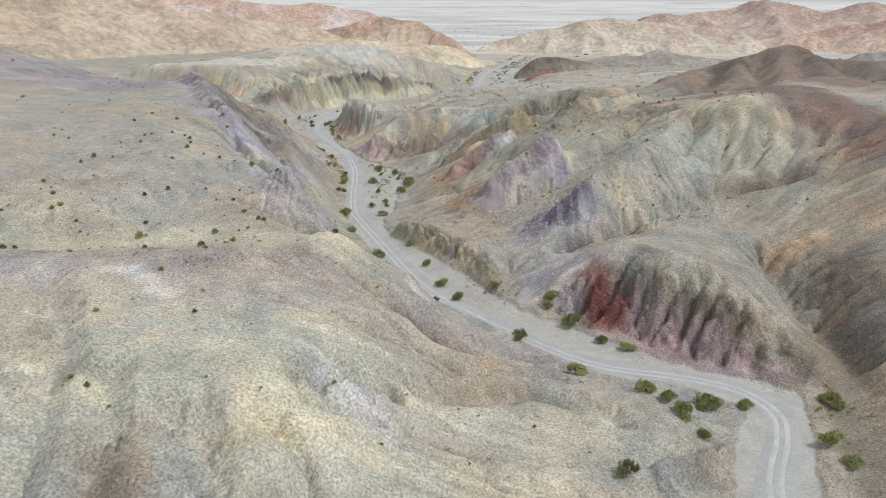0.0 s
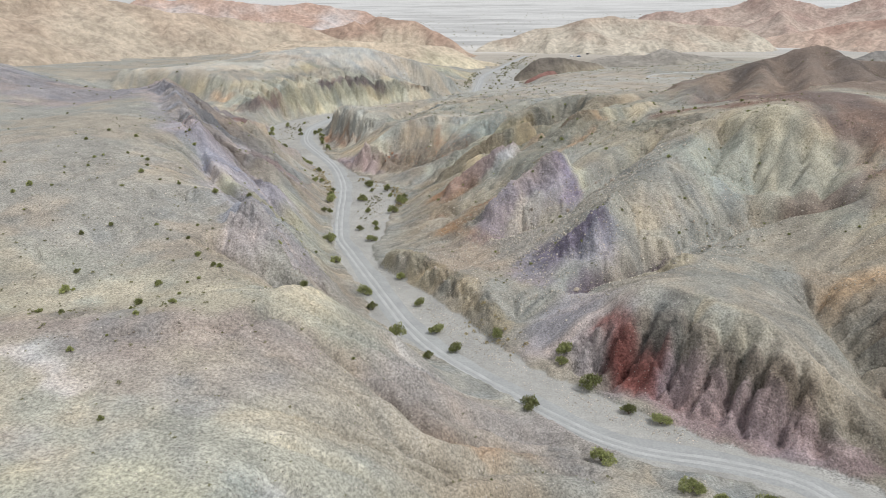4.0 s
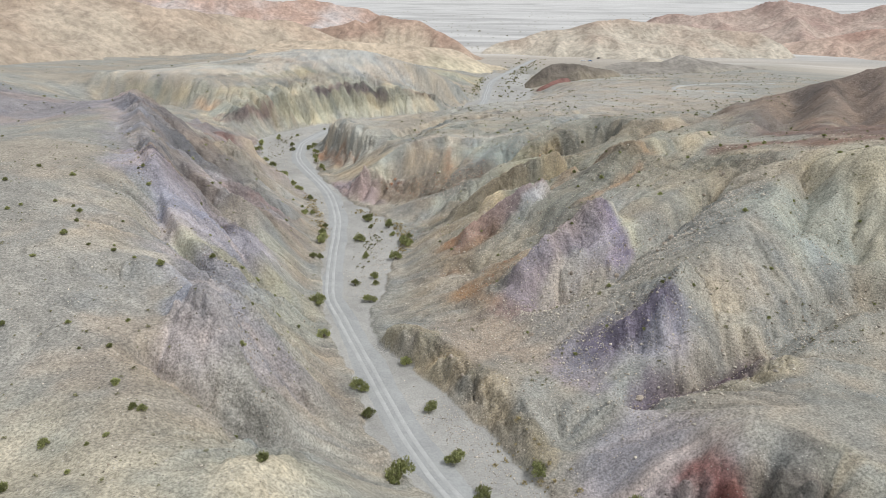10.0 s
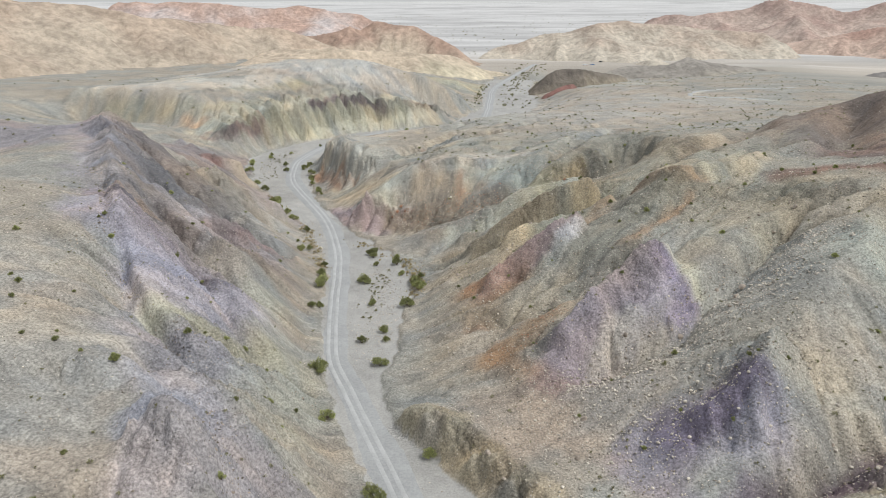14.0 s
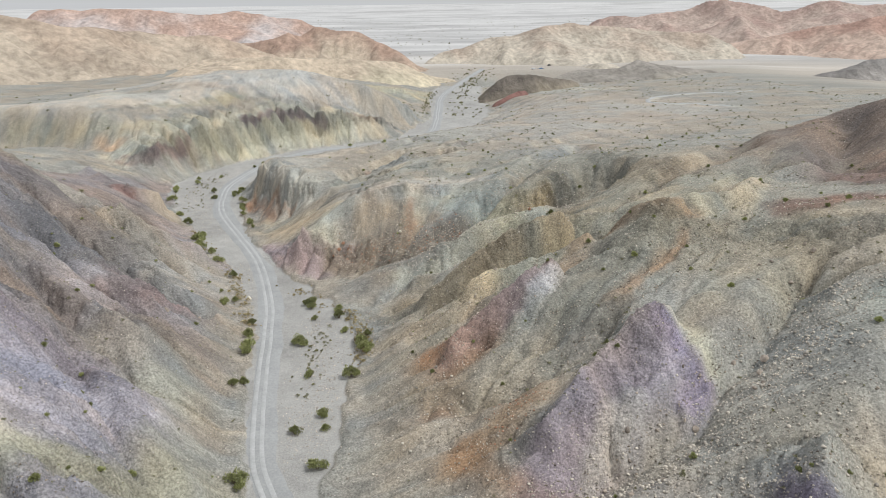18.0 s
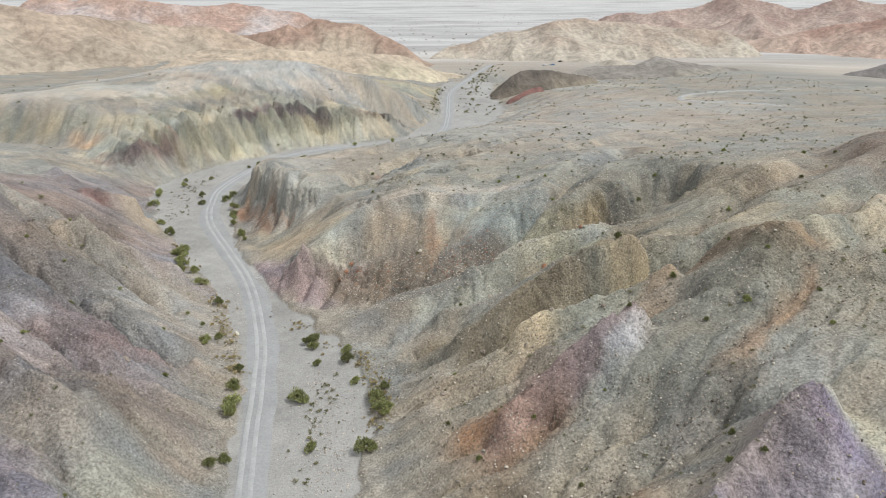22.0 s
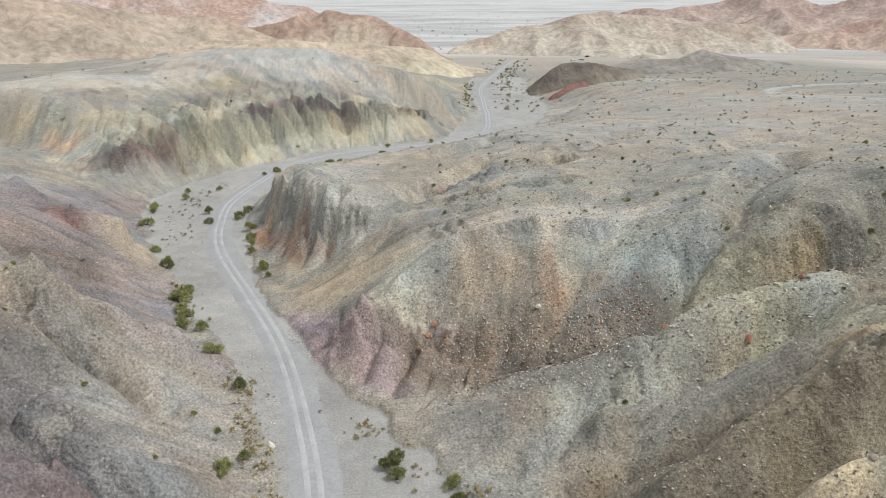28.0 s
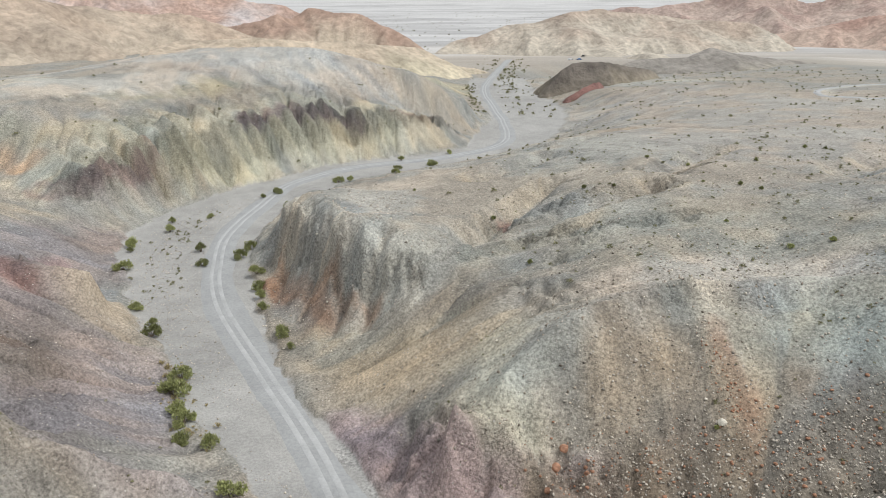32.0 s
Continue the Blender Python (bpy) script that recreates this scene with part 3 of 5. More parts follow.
tone_patch(LILAC, 0.75, 9, (-84, 250), (-74, 240), (-64, 246))
tone_patch((0.27, 0.19, 0.185), 0.7, 3, (-80, 250), (-66, 252), (-58, 254))
tone_patch((0.37, 0.345, 0.27), 0.7, 7, (-50, 196), (-58, 206), (-52, 216))
tone_patch(CREAM, 0.6, 6, (-32, 150), (-38, 160), (-44, 182))
tone_patch(RUST, 0.4, 4, (-46, 205), (-50, 224))
tone_patch((0.34, 0.31, 0.275), 0.85, 12, (-104, 310), (-88, 296), (-72, 286), (-66, 276))
tone_patch(PURPLE, 0.6, 6, (-80, 306), (-72, 304), (-64, 302))
tone_patch((0.27, 0.222, 0.222), 0.8, 18, (-116, 345), (-120, 385), (-108, 405))
tone_patch(MAUVE, 0.5, 10, (-108, 340), (-96, 350))
tone_patch(RED, 0.7, 3, (-107, 357), (-110, 360))
tone_patch(GREY_TAN, 0.5, 8, (-92, 350), (-98, 362))
# shadow in the spur's crease, painted as a dark line
tone_patch(DARK, 0.5, 2.5, (-100, 332), (-91, 331), (-81, 334))
# the banded cliffs
tone_patch((0.45, 0.42, 0.325), 0.85, 15, (-130, 438), (-104, 472), (-70, 505), (-30, 525))
tone_patch((0.30, 0.29, 0.215), 0.8, 8, (-164, 484), (-140, 488), (-112, 503), (-100, 520))
tone_patch((0.26, 0.165, 0.155), 0.6, 2.2, (-135, 427), (-127, 426), (-121, 430), (-117, 438), (-108.6, 454))
tone_patch(MAROON, 0.85, 2.2, (-114, 461), (-112, 458))
tone_patch(RUST, 0.7, 2.4, (-100, 462), (-97, 460))
tone_patch(MAROON, 0.9, 3.0, (-90, 493), (-80, 501), (-72, 508))
tone_patch((0.13, 0.118, 0.11), 0.95, 3.4, (-71, 508), (-57, 514.5), (-46, 517))
tone_patch(REDDISH, 0.7, 3, (-34, 527), (-14, 540))
tone_patch(PALE, 0.85, 12, (-190, 500), (-168, 505), (-150, 496))
tone_patch((0.46, 0.43, 0.395), 0.85, 30, (-170, 560), (-110, 548), (-60, 556))
tone_patch(PINK, 0.5, 10, (-120, 525), (-96, 530))
tone_patch(YELLOW, 0.7, 30, (-40, 660), (20, 720))
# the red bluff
tone_patch((0.20, 0.175, 0.14), 0.85, 9, (68, 50), (74, 64), (77, 80), (80, 96))
tone_patch(GREY_TAN, 0.7, 12, (50, 130), (62, 132), (56, 145))
tone_patch(LILAC, 0.95, 8, (22, 124), (28, 134), (32, 122))
tone_patch(ROSE, 0.85, 6, (36, 108), (52, 90), (62, 83))
tone_patch((0.33, 0.25, 0.285), 0.95, 6, (42, 103), (54, 92), (66, 84))
tone_patch((0.255, 0.085, 0.08), 1.0, 4.0, (33, 119), (38, 111), (44, 103))
tone_patch(STONES_AND_SHADE, 0.3, 2, (46, 113), (55, 103), (62, 96))
tone_patch(CREAM, 0.5, 3, (50, 116), (60, 106))
tone_patch(ORANGE, 0.85, 7, (82, 134), (90, 129), (96, 128))
tone_patch(STONES_AND_SHADE, 0.9, 10, (97, 124), (92, 103), (87, 88))
tone_patch(DARK, 0.5, 4, (97, 120), (91, 100))
tone_patch(BROWN, 0.6, 20, (112, 90), (125, 80))
# outcrops and gullies of the eastern slopes
tone_patch((0.325, 0.298, 0.235), 0.75, 24, (14, 236), (40, 246), (20, 266))
tone_patch((0.29, 0.275, 0.24), 0.7, 18, (78, 130), (64, 140), (84, 150))
tone_patch(PLUM, 0.95, 2.6, (36, 146.5), (44, 149), (55, 153.5))
tone_patch(YELLOW, 0.5, 4, (44, 143), (54, 146))
tone_patch(PURPLE, 0.95, 7, (40, 164), (34, 163), (22, 157))
tone_patch((0.20, 0.155, 0.20), 0.8, 2.5, (41, 166), (35, 165), (26, 162))
tone_patch(LILAC, 0.95, 3.5, (41, 159), (37, 156.5), (32, 155))
tone_patch(BROWN, 0.45, 12, (0, 170), (15, 175))
tone_patch(PURPLE, 0.95, 7, (33, 202), (27, 195), (20, 190), (14, 184))
tone_patch((0.355, 0.345, 0.345), 0.85, 3.5, (30, 196), (25, 190), (20, 185))
tone_patch(CREAM, 0.9, 3.5, (37, 205), (40, 202))
tone_patch((0.27, 0.18, 0.17), 0.7, 3, (14, 186), (8, 181))
tone_patch((0.27, 0.19, 0.12), 0.75, 3.6, (15, 204), (8, 197), (0, 191))
tone_patch(MAROON, 0.8, 4, (20, 232), (13, 230), (7, 226))
tone_patch(CHALK, 0.5, 1.8, (21.5, 229.5), (20, 227.5))
tone_patch((0.30, 0.235, 0.235), 0.8, 3, (14, 226), (8, 222))
tone_patch((0.245, 0.15, 0.095), 0.85, 4, (8, 224), (2, 217), (-3, 211))
tone_patch(CREAM, 0.75, 5, (6, 252), (18, 250), (27, 248))
tone_patch(GREEN, 0.6, 22, (62, 226), (46, 250), (30, 284), (60, 262))
tone_patch(OLIVE, 0.5, 7, (4, 258), (20, 258), (34, 258))
# gully floors: brown stones, with the gullies' shade painted into the same tone
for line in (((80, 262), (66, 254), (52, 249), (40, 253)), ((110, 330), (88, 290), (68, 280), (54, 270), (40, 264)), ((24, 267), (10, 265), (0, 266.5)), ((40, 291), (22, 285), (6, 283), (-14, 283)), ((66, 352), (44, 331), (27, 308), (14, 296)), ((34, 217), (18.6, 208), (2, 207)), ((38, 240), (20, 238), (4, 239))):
    tone_patch(STONES_AND_SHADE, 0.75, 3.6, *line)
tone_patch((0.31, 0.255, 0.15), 0.6, 5, (30, 272), (40, 276))
tone_patch(RUST, 0.7, 3.5, (26, 240), (40, 250), (55, 238))
tone_patch(YELLOW, 0.5, 5, (24, 288), (34, 284))
tone_patch((0.355, 0.362, 0.305), 0.9, 15, (92, 196), (80, 190), (104, 178))
tone_patch((0.20, 0.15, 0.13), 0.9, 34, (200, 280), (155, 290), (120, 290), (190, 250), (150, 255))
tone_patch(REDDISH, 0.95, 15, (104, 255), (119, 214), (128, 191), (130, 170))
tone_patch((0.235, 0.14, 0.11), 0.9, 4.5, (74, 238), (92, 227), (98, 217))
tone_patch(REDDISH, 0.7, 4, (135, 185), (118, 174), (105, 167), (92, 169.5))
tone_patch(BROWN, 0.6, 10, (112, 160), (114, 142))
tone_patch(SAGE, 0.6, 5, (100, 160), (108, 152))
# the spur with the pale cone
tone_patch((0.38, 0.362, 0.315), 0.85, 10, (-24, 318), (-10, 312))
tone_patch(SMOKE, 0.8, 8, (-4, 313), (8, 312), (18, 306))
tone_patch((0.43, 0.42, 0.355), 0.95, 5.5, (-28, 326), (-31, 316), (-33, 310))
tone_patch((0.345, 0.275, 0.285), 0.9, 6, (-53, 322), (-43, 312), (-37, 304), (-30, 299))
tone_patch(LILAC, 0.5, 2, (-48, 314), (-43, 307))
tone_patch(STONES_AND_SHADE, 0.7, 3, (-16, 315), (-15, 309), (-11, 303))
tone_patch((0.29, 0.15, 0.10), 0.9, 1.4, (-6, 312), (-6, 306), (-6, 302))
tone_patch(MAROON, 0.8, 2, (6, 301), (11, 303))
tone_patch(RUST, 0.7, 2, (2, 310), (2, 306))
tone_patch((0.20, 0.168, 0.138), 0.95, 6, (-20, 299), (-8, 297), (6, 297), (16, 297))
# the dome inside the bend
tone_patch((0.28, 0.265, 0.225), 0.5, 18, (66, 290), (80, 320))
tone_patch((0.285, 0.255, 0.21), 0.85, 9, (-57, 350), (-46, 343), (-36, 342), (-28, 344))
tone_patch(OLIVE, 0.5, 3, (-50, 346), (-40, 340), (-32, 334))
tone_patch((0.36, 0.335, 0.285), 0.95, 6, (-67, 386), (-58, 368), (-50, 360), (-41, 357))
tone_patch((0.33, 0.165, 0.09), 0.9, 2.0, (-68.5, 380), (-61, 366), (-54, 355), (-49, 354))
tone_patch((0.36, 0.27, 0.13), 0.7, 1.8, (-56, 354), (-52, 345), (-50, 341))
tone_patch(GREEN, 0.4, 22, (0, 345), (20, 330), (40, 300))
tone_patch((0.405, 0.365, 0.322), 0.75, 60, (60, 420), (120, 470), (90, 560))
tone_patch((0.38, 0.362, 0.315), 0.7, 20, (-10, 360), (10, 400), (10, 450))
tone_patch(RED, 0.8, 2.2, (-22, 372), (-19, 375))
tone_patch(PALE, 0.9, 2.5, (176, 470), (160, 488), (149, 502), (147, 515), (153, 531), (170, 544), (196, 551))
tone_patch(PALE, 0.4, 30, (150, 640), (100, 740))

# the spur, the dome and the gully before them, bed by bed
tone_patch((0.44, 0.40, 0.345), 0.85, 9, (-46, 378), (-42, 396), (-34, 412), (-24, 432))
tone_patch((0.46, 0.41, 0.355), 0.85, 6, (-12, 324), (4, 324), (20, 322))
tone_patch((0.43, 0.375, 0.29), 0.9, 8, (-53, 348), (-44, 336), (-36, 330), (-33, 326))
tone_patch((0.33, 0.275, 0.195), 0.7, 2.0, (-54, 342), (-42, 337), (-34, 334))
tone_patch((0.49, 0.45, 0.375), 0.95, 4.5, (-66, 394), (-60, 376), (-53, 363), (-46, 356), (-39, 351))
tone_patch((0.42, 0.215, 0.115), 0.9, 1.0, (-68, 386), (-62, 371.5), (-54, 360), (-50, 355.5), (-46, 351))
tone_patch((0.34, 0.34, 0.295), 0.85, 4, (-29, 352), (-20, 356), (-12, 354), (-2, 348), (8, 347))
tone_patch((0.46, 0.445, 0.36), 1.0, 3.6, (-27.6, 322), (-30, 317), (-31.5, 312), (-30, 307.5))
tone_patch((0.41, 0.315, 0.335), 0.95, 5.0, (-50, 320), (-44, 314), (-39, 308), (-35, 304))
tone_patch((0.40, 0.32, 0.33), 0.9, 3.5, (-26, 302), (-21, 300))
tone_patch((0.315, 0.258, 0.19), 0.85, 5, (-18, 309), (-10, 311), (-7, 305))
tone_patch((0.335, 0.345, 0.295), 0.85, 6, (5, 313), (12, 308), (18, 303))
tone_patch((0.34, 0.185, 0.115), 0.6, 1.2, (-5.6, 314), (-5.4, 306), (-6.5, 301))
tone_patch((0.26, 0.205, 0.15), 0.85, 3.6, (-26, 301), (-14, 299), (-1, 298), (8, 298))
tone_patch((0.385, 0.37, 0.30), 0.85, 3.4, (-6, 281), (6, 284.5), (16, 288.5), (34, 289.5))
tone_patch((0.225, 0.175, 0.125), 0.9, 2.4, (-18, 292), (-4, 292.4), (14, 292), (29, 293), (43, 295))
tone_patch((0.33, 0.265, 0.15), 0.85, 3.0, (17, 296), (26, 297), (36, 297))
tone_patch((0.255, 0.215, 0.15), 0.8, 7, (-8, 264), (5, 257), (17, 257))
# shadows of the gullies here are put into the ground colour
tone_patch((0.24, 0.215, 0.17), 0.7, 7, (30, 262), (42, 284), (48, 296), (40, 306))
# knobs and stains of the eastern slopes, bed by bed
tone_patch((0.32, 0.175, 0.095), 0.9, 3.4, (-2, 226), (4, 225), (9, 226))
tone_patch((0.315, 0.225, 0.215), 0.9, 3.4, (16, 229.5), (9, 225.5), (4, 222.5))
tone_patch((0.60, 0.57, 0.58), 1.0, 1.5, (20.6, 229), (19.5, 227))
tone_patch((0.49, 0.455, 0.34), 0.9, 3.4, (12, 252), (17, 253.5), (20, 246))
tone_patch((0.40, 0.36, 0.235), 0.8, 5, (22, 298), (26, 272))
tone_patch((0.41, 0.24, 0.13), 0.75, 2.6, (33, 220), (42, 224.5), (50, 232))
tone_patch((0.33, 0.29, 0.35), 0.95, 4.2, (32, 201), (27, 195), (21, 191.5), (15, 187))
tone_patch((0.43, 0.42, 0.41), 0.9, 2.8, (27, 191), (22, 186), (18, 183))
tone_patch((0.29, 0.235, 0.33), 0.95, 2.4, (33, 203), (37, 198), (36, 193))
tone_patch((0.53, 0.49, 0.355), 0.95, 2.0, (35, 205.5), (38.5, 200), (39, 197))
tone_patch((0.33, 0.20, 0.11), 0.85, 3.2, (2, 198), (2, 190), (8, 186))
tone_patch((0.345, 0.31, 0.235), 0.6, 5, (-4, 214), (6, 211), (16, 211))
tone_patch((0.25, 0.195, 0.265), 0.95, 4.6, (40, 166), (36, 161), (30, 158.5))
tone_patch((0.37, 0.35, 0.40), 0.95, 2.2, (39, 159), (41, 156), (38, 153.5))
tone_patch((0.47, 0.425, 0.335), 0.7, 5, (47, 168), (53, 164))
tone_patch((0.17, 0.125, 0.17), 0.95, 2.0, (31, 146.5), (41, 147.5), (51, 149))
tone_patch((0.37, 0.31, 0.26), 0.6, 10, (-2, 172), (10, 170), (20, 172))
# next two: shadow on the grey-green slope and behind the knob, painted in
tone_patch((0.235, 0.222, 0.18), 0.8, 8, (26, 224), (34, 231), (46, 236))
tone_patch((0.21, 0.19, 0.15), 0.7, 4, (20, 216), (32, 218))
tone_patch((0.40, 0.33, 0.215), 0.8, 2.6, (-19, 176), (-10, 172), (-2, 161), (7, 146), (12, 137))
# the purple scarp in the west
tone_patch((0.42, 0.375, 0.43), 0.95, 8.5, (-84, 211), (-72, 200), (-64, 193), (-57, 200))
tone_patch((0.31, 0.265, 0.305), 0.85, 3, (-90, 222), (-78, 212), (-68, 207), (-60, 206))
tone_patch((0.45, 0.42, 0.46), 0.9, 7, (-46, 150), (-44, 142), (-40, 135), (-42, 129))
tone_patch((0.40, 0.37, 0.255), 0.85, 4, (-47, 189), (-52, 184), (-58, 177))
tone_patch((0.285, 0.235, 0.185), 0.6, 3.6, (-35, 174), (-29, 160), (-23, 146))
tone_patch((0.34, 0.30, 0.215), 0.8, 3.5, (-40, 192), (-36, 182))
tone_patch((0.30, 0.215, 0.215), 0.8, 5, (-66, 252), (-60, 256), (-75, 258))
tone_patch((0.315, 0.255, 0.20), 0.7, 4, (-57, 268), (-66, 281), (-74, 290))
tone_patch((0.315, 0.265, 0.27), 0.75, 8, (-90, 318), (-82, 327), (-90, 345))
tone_patch((0.33, 0.185, 0.18), 0.75, 4, (-113, 382), (-119, 378), (-112, 370))
# the banded cliffs
tone_patch((0.27, 0.17, 0.16), 0.7, 1.8, (-134, 432), (-125, 429.5), (-118, 434), (-111, 451))
tone_patch((0.47, 0.43, 0.30), 0.85, 5, (-104, 461), (-94, 470), (-84, 486), (-70, 500), (-54, 509), (-38, 516))
tone_patch((0.21, 0.165, 0.165), 0.9, 2.2, (-90, 490), (-76, 502), (-60, 512), (-46, 516))
tone_patch((0.50, 0.46, 0.41), 0.8, 14, (-200, 488), (-160, 484), (-120, 512))
tone_patch((0.36, 0.33, 0.24), 0.75, 6, (-200, 464), (-170, 456), (-142, 452), (-118, 462))
tone_patch((0.46, 0.31, 0.20), 0.8, 3, (-152, 446), (-140, 442))
# the near slope and the red bluff
tone_patch((0.44, 0.415, 0.345), 0.55, 26, (-60, 48), (-30, 46), (-12, 44))
tone_patch((0.47, 0.43, 0.305), 0.7, 5, (-34, 46), (-26, 42), (-23, 36))
tone_patch((0.46, 0.425, 0.31), 0.65, 5, (-47, 48), (-45, 38))
tone_patch((0.36, 0.335, 0.335), 0.6, 5, (-42, 68), (-33, 64), (-24, 70))
tone_patch((0.53, 0.50, 0.505), 0.85, 2.2, (-59, 68), (-50, 66.5), (-44, 63))
tone_patch((0.56, 0.54, 0.55), 0.9, 3.4, (-17.5, 50), (-14, 46), (-10, 44))
tone_patch((0.40, 0.385, 0.315), 0.75, 8, (-4, 52), (12, 56), (26, 60))
tone_patch((0.42, 0.40, 0.325), 0.8, 6, (-78, 93), (-56, 101), (-34, 94), (-24, 93))
tone_patch((0.42, 0.28, 0.18), 0.6, 1.4, (0, 78), (7, 79), (14, 82))
tone_patch((0.30, 0.085, 0.075), 0.9, 2.6, (35, 118), (37, 111), (42, 106))
tone_patch((0.47, 0.365, 0.42), 0.9, 4.2, (44, 104), (51, 98), (58, 91), (63, 86))
tone_patch((0.43, 0.40, 0.44), 0.95, 4.2, (20.5, 126), (26.5, 123), (28, 116))
tone_patch((0.23, 0.185, 0.155), 0.75, 1.8, (40, 119.5), (48, 112), (55, 102.5), (61, 95))
tone_patch((0.27, 0.205, 0.225), 0.9, 2.6, (62, 85), (69, 81.5))
tone_patch((0.50, 0.35, 0.215), 0.9, 4, (85, 131), (91, 133), (97, 134))
tone_patch((0.17, 0.135, 0.11), 0.8, 5, (94, 119), (87, 101), (83, 88))
tone_patch((0.52, 0.49, 0.49), 0.8, 1.6, (-10, 99), (-8, 97))

# dust from the bare slopes mutes every bed
light = colour @ np.array((0.3, 0.6, 0.1))
colour = colour * 0.75 + 0.25 * light[..., None] * tan / (tan @ np.array((0.3, 0.6, 0.1)))

# every bed varies: paler, rustier and greyer clay in drifts
drift, spots = fbm(gx, gy, 24, 4, 131), fbm(gx, gy, 6, 4, 137)
warm = np.array((1.03, 0.99, 0.935))
cool = np.array((0.95, 1.0, 1.025))
turn_to = smooth(-0.5, 0.6, drift + 0.6 * spots)[..., None]
colour *= (warm * turn_to + cool * (1 - turn_to)) * (1 + 0.08 * spots + 0.05 * fbm(gx, gy, 13, 3, 139) + 0.08 * fbm(gx, gy, 2.6, 2, 149))[..., None]

# loose clay washes down the slopes and streaks them
lean = np.stack(np.gradient(blurred(ground, 1), CELL), -1)
steepness = np.hypot(lean[..., 0], lean[..., 1])
lean /= np.maximum(steepness, 0.02)[..., None]


def uphill(x, y, steps, step):
    """The places from which loose stuff comes, going up the slope."""
    for _ in range(steps):
        yield x, y
        d = look_up(lean, x, y)
        x, y = x + step * d[..., 0], y + step * d[..., 1]


def streaks(x, y, size, steps, step, seed):
    """Noise drawn out down the slopes, about -1..1."""
    total = sum(value_noise(u / size, v / size, seed) for u, v in uphill(x, y, steps, step))
    return np.clip(total / (1.6 * total.std()), -1.6, 1.6)


washed = sum(w * look_up(colour, u, v) for w, (u, v) in zip((0.32, 0.25, 0.18, 0.14, 0.11), uphill(gx, gy, 5, 1.2)))
slope_share = (0.7 * smooth(0.16, 0.42, steepness) * (1 - 0.5 * np.minimum(craggy, 1)))[..., None]
colour = colour * (1 - slope_share) + washed * slope_share


# ---- materials ----
def material(name, rgb=(0.5, 0.5, 0.5), rough=0.9, attribute="", grain=0.25, grain_size=0.6, patch=0.18, patch_size=9.0, bump=0.5, stones=0.0, island=0.0, random_tint=0.0, rock=0.0):
    """A weathered surface: its colour, broken up at two scales, with fine relief and, if wanted, scattered pale stones."""
    m = bpy.data.materials.new(name)
    m.use_nodes = True
    n, l = m.node_tree.nodes, m.node_tree.links
    shader = n["Principled BSDF"]
    shader.inputs["Roughness"].default_value = rough
    shader.inputs["Specular IOR Level"].default_value = 0.25
    place = n.new("ShaderNodeTexCoord").outputs["Object"]

    def texture(size, detail):
        t = n.new("ShaderNodeTexNoise")
        t.inputs["Scale"].default_value, t.inputs["Detail"].default_value, t.inputs["Roughness"].default_value = 1 / size, detail, 0.65
        l.new(place, t.inputs["Vector"])
        return t

    def scaled(source, low, high):
        r = n.new("ShaderNodeMapRange")
        r.inputs["From Min"].default_value, r.inputs["From Max"].default_value = 0.34, 0.66
        r.inputs["To Min"].default_value, r.inputs["To Max"].default_value = low, high
        l.new(source, r.inputs["Value"])
        return r.outputs["Result"]

    def times(a, b):
        x = n.new("ShaderNodeMath")
        x.operation = "MULTIPLY"
        l.new(a, x.inputs[0]), l.new(b, x.inputs[1])
        return x.outputs["Value"]

    fine, broad = texture(grain_size, 6), texture(patch_size, 5)
    value = times(scaled(fine.outputs["Fac"], 1 - grain, 1 + grain), scaled(broad.outputs["Fac"], 1 - patch, 1 + patch))
    if island or random_tint:
        source = n.new("ShaderNodeNewGeometry").outputs["Random Per Island"] if island else n.new("ShaderNodeObjectInfo").outputs["Random"]
        r = n.new("ShaderNodeMapRange")
        r.inputs["To Min"].default_value, r.inputs["To Max"].default_value = 1 - (island or random_tint), 1 + (island or random_tint)
        l.new(source, r.inputs["Value"])
        value = times(value, r.outputs["Result"])
    if stones:
        worn = n.new("ShaderNodeAttribute")
        worn.attribute_name = "rockiness"
        calm = n.new("ShaderNodeMapRange")
        calm.inputs["From Max"].default_value, calm.inputs["To Min"].default_value = 0.18, 0.35
        l.new(worn.outputs["Fac"], calm.inputs["Value"])
        blend = n.new("ShaderNodeMix")
        blend.inputs["A"].default_value = 1.0
        l.new(calm.outputs["Result"], blend.inputs["Factor"])
        l.new(value, blend.inputs["B"])
        value = blend.outputs["Result"]
    mix = n.new("ShaderNodeVectorMath")
    mix.operation = "SCALE"
    if attribute:
        a = n.new("ShaderNodeAttribute")
        a.attribute_name = attribute
        l.new(a.outputs["Color"], mix.inputs[0])
    else:
        mix.inputs[0].default_value = rgb
    l.new(value, mix.inputs["Scale"])
    result = mix.outputs["Vector"]
    if stones:
        cells = n.new("ShaderNodeTexVoronoi")
        cells.inputs["Scale"].default_value = 1.9
        l.new(place, cells.inputs["Vector"])
        spot = n.new("ShaderNodeMapRange")
        spot.inputs["From Min"].default_value, spot.inputs["From Max"].default_value = 0.24, 0.17
        l.new(cells.outputs["Distance"], spot.inputs["Value"])
        parts = n.new("ShaderNodeSeparateColor")
        l.new(cells.outputs["Color"], parts.inputs["Color"])
        some = n.new("ShaderNodeMath")
        some.operation = "GREATER_THAN"
        some.inputs[1].default_value = 1 - stones
        l.new(parts.outputs["Red"], some.inputs[0])
        shade = n.new("ShaderNodeMix")
        shade.data_type = "RGBA"
        tone = n.new("ShaderNodeMix")
        tone.data_type = "RGBA"
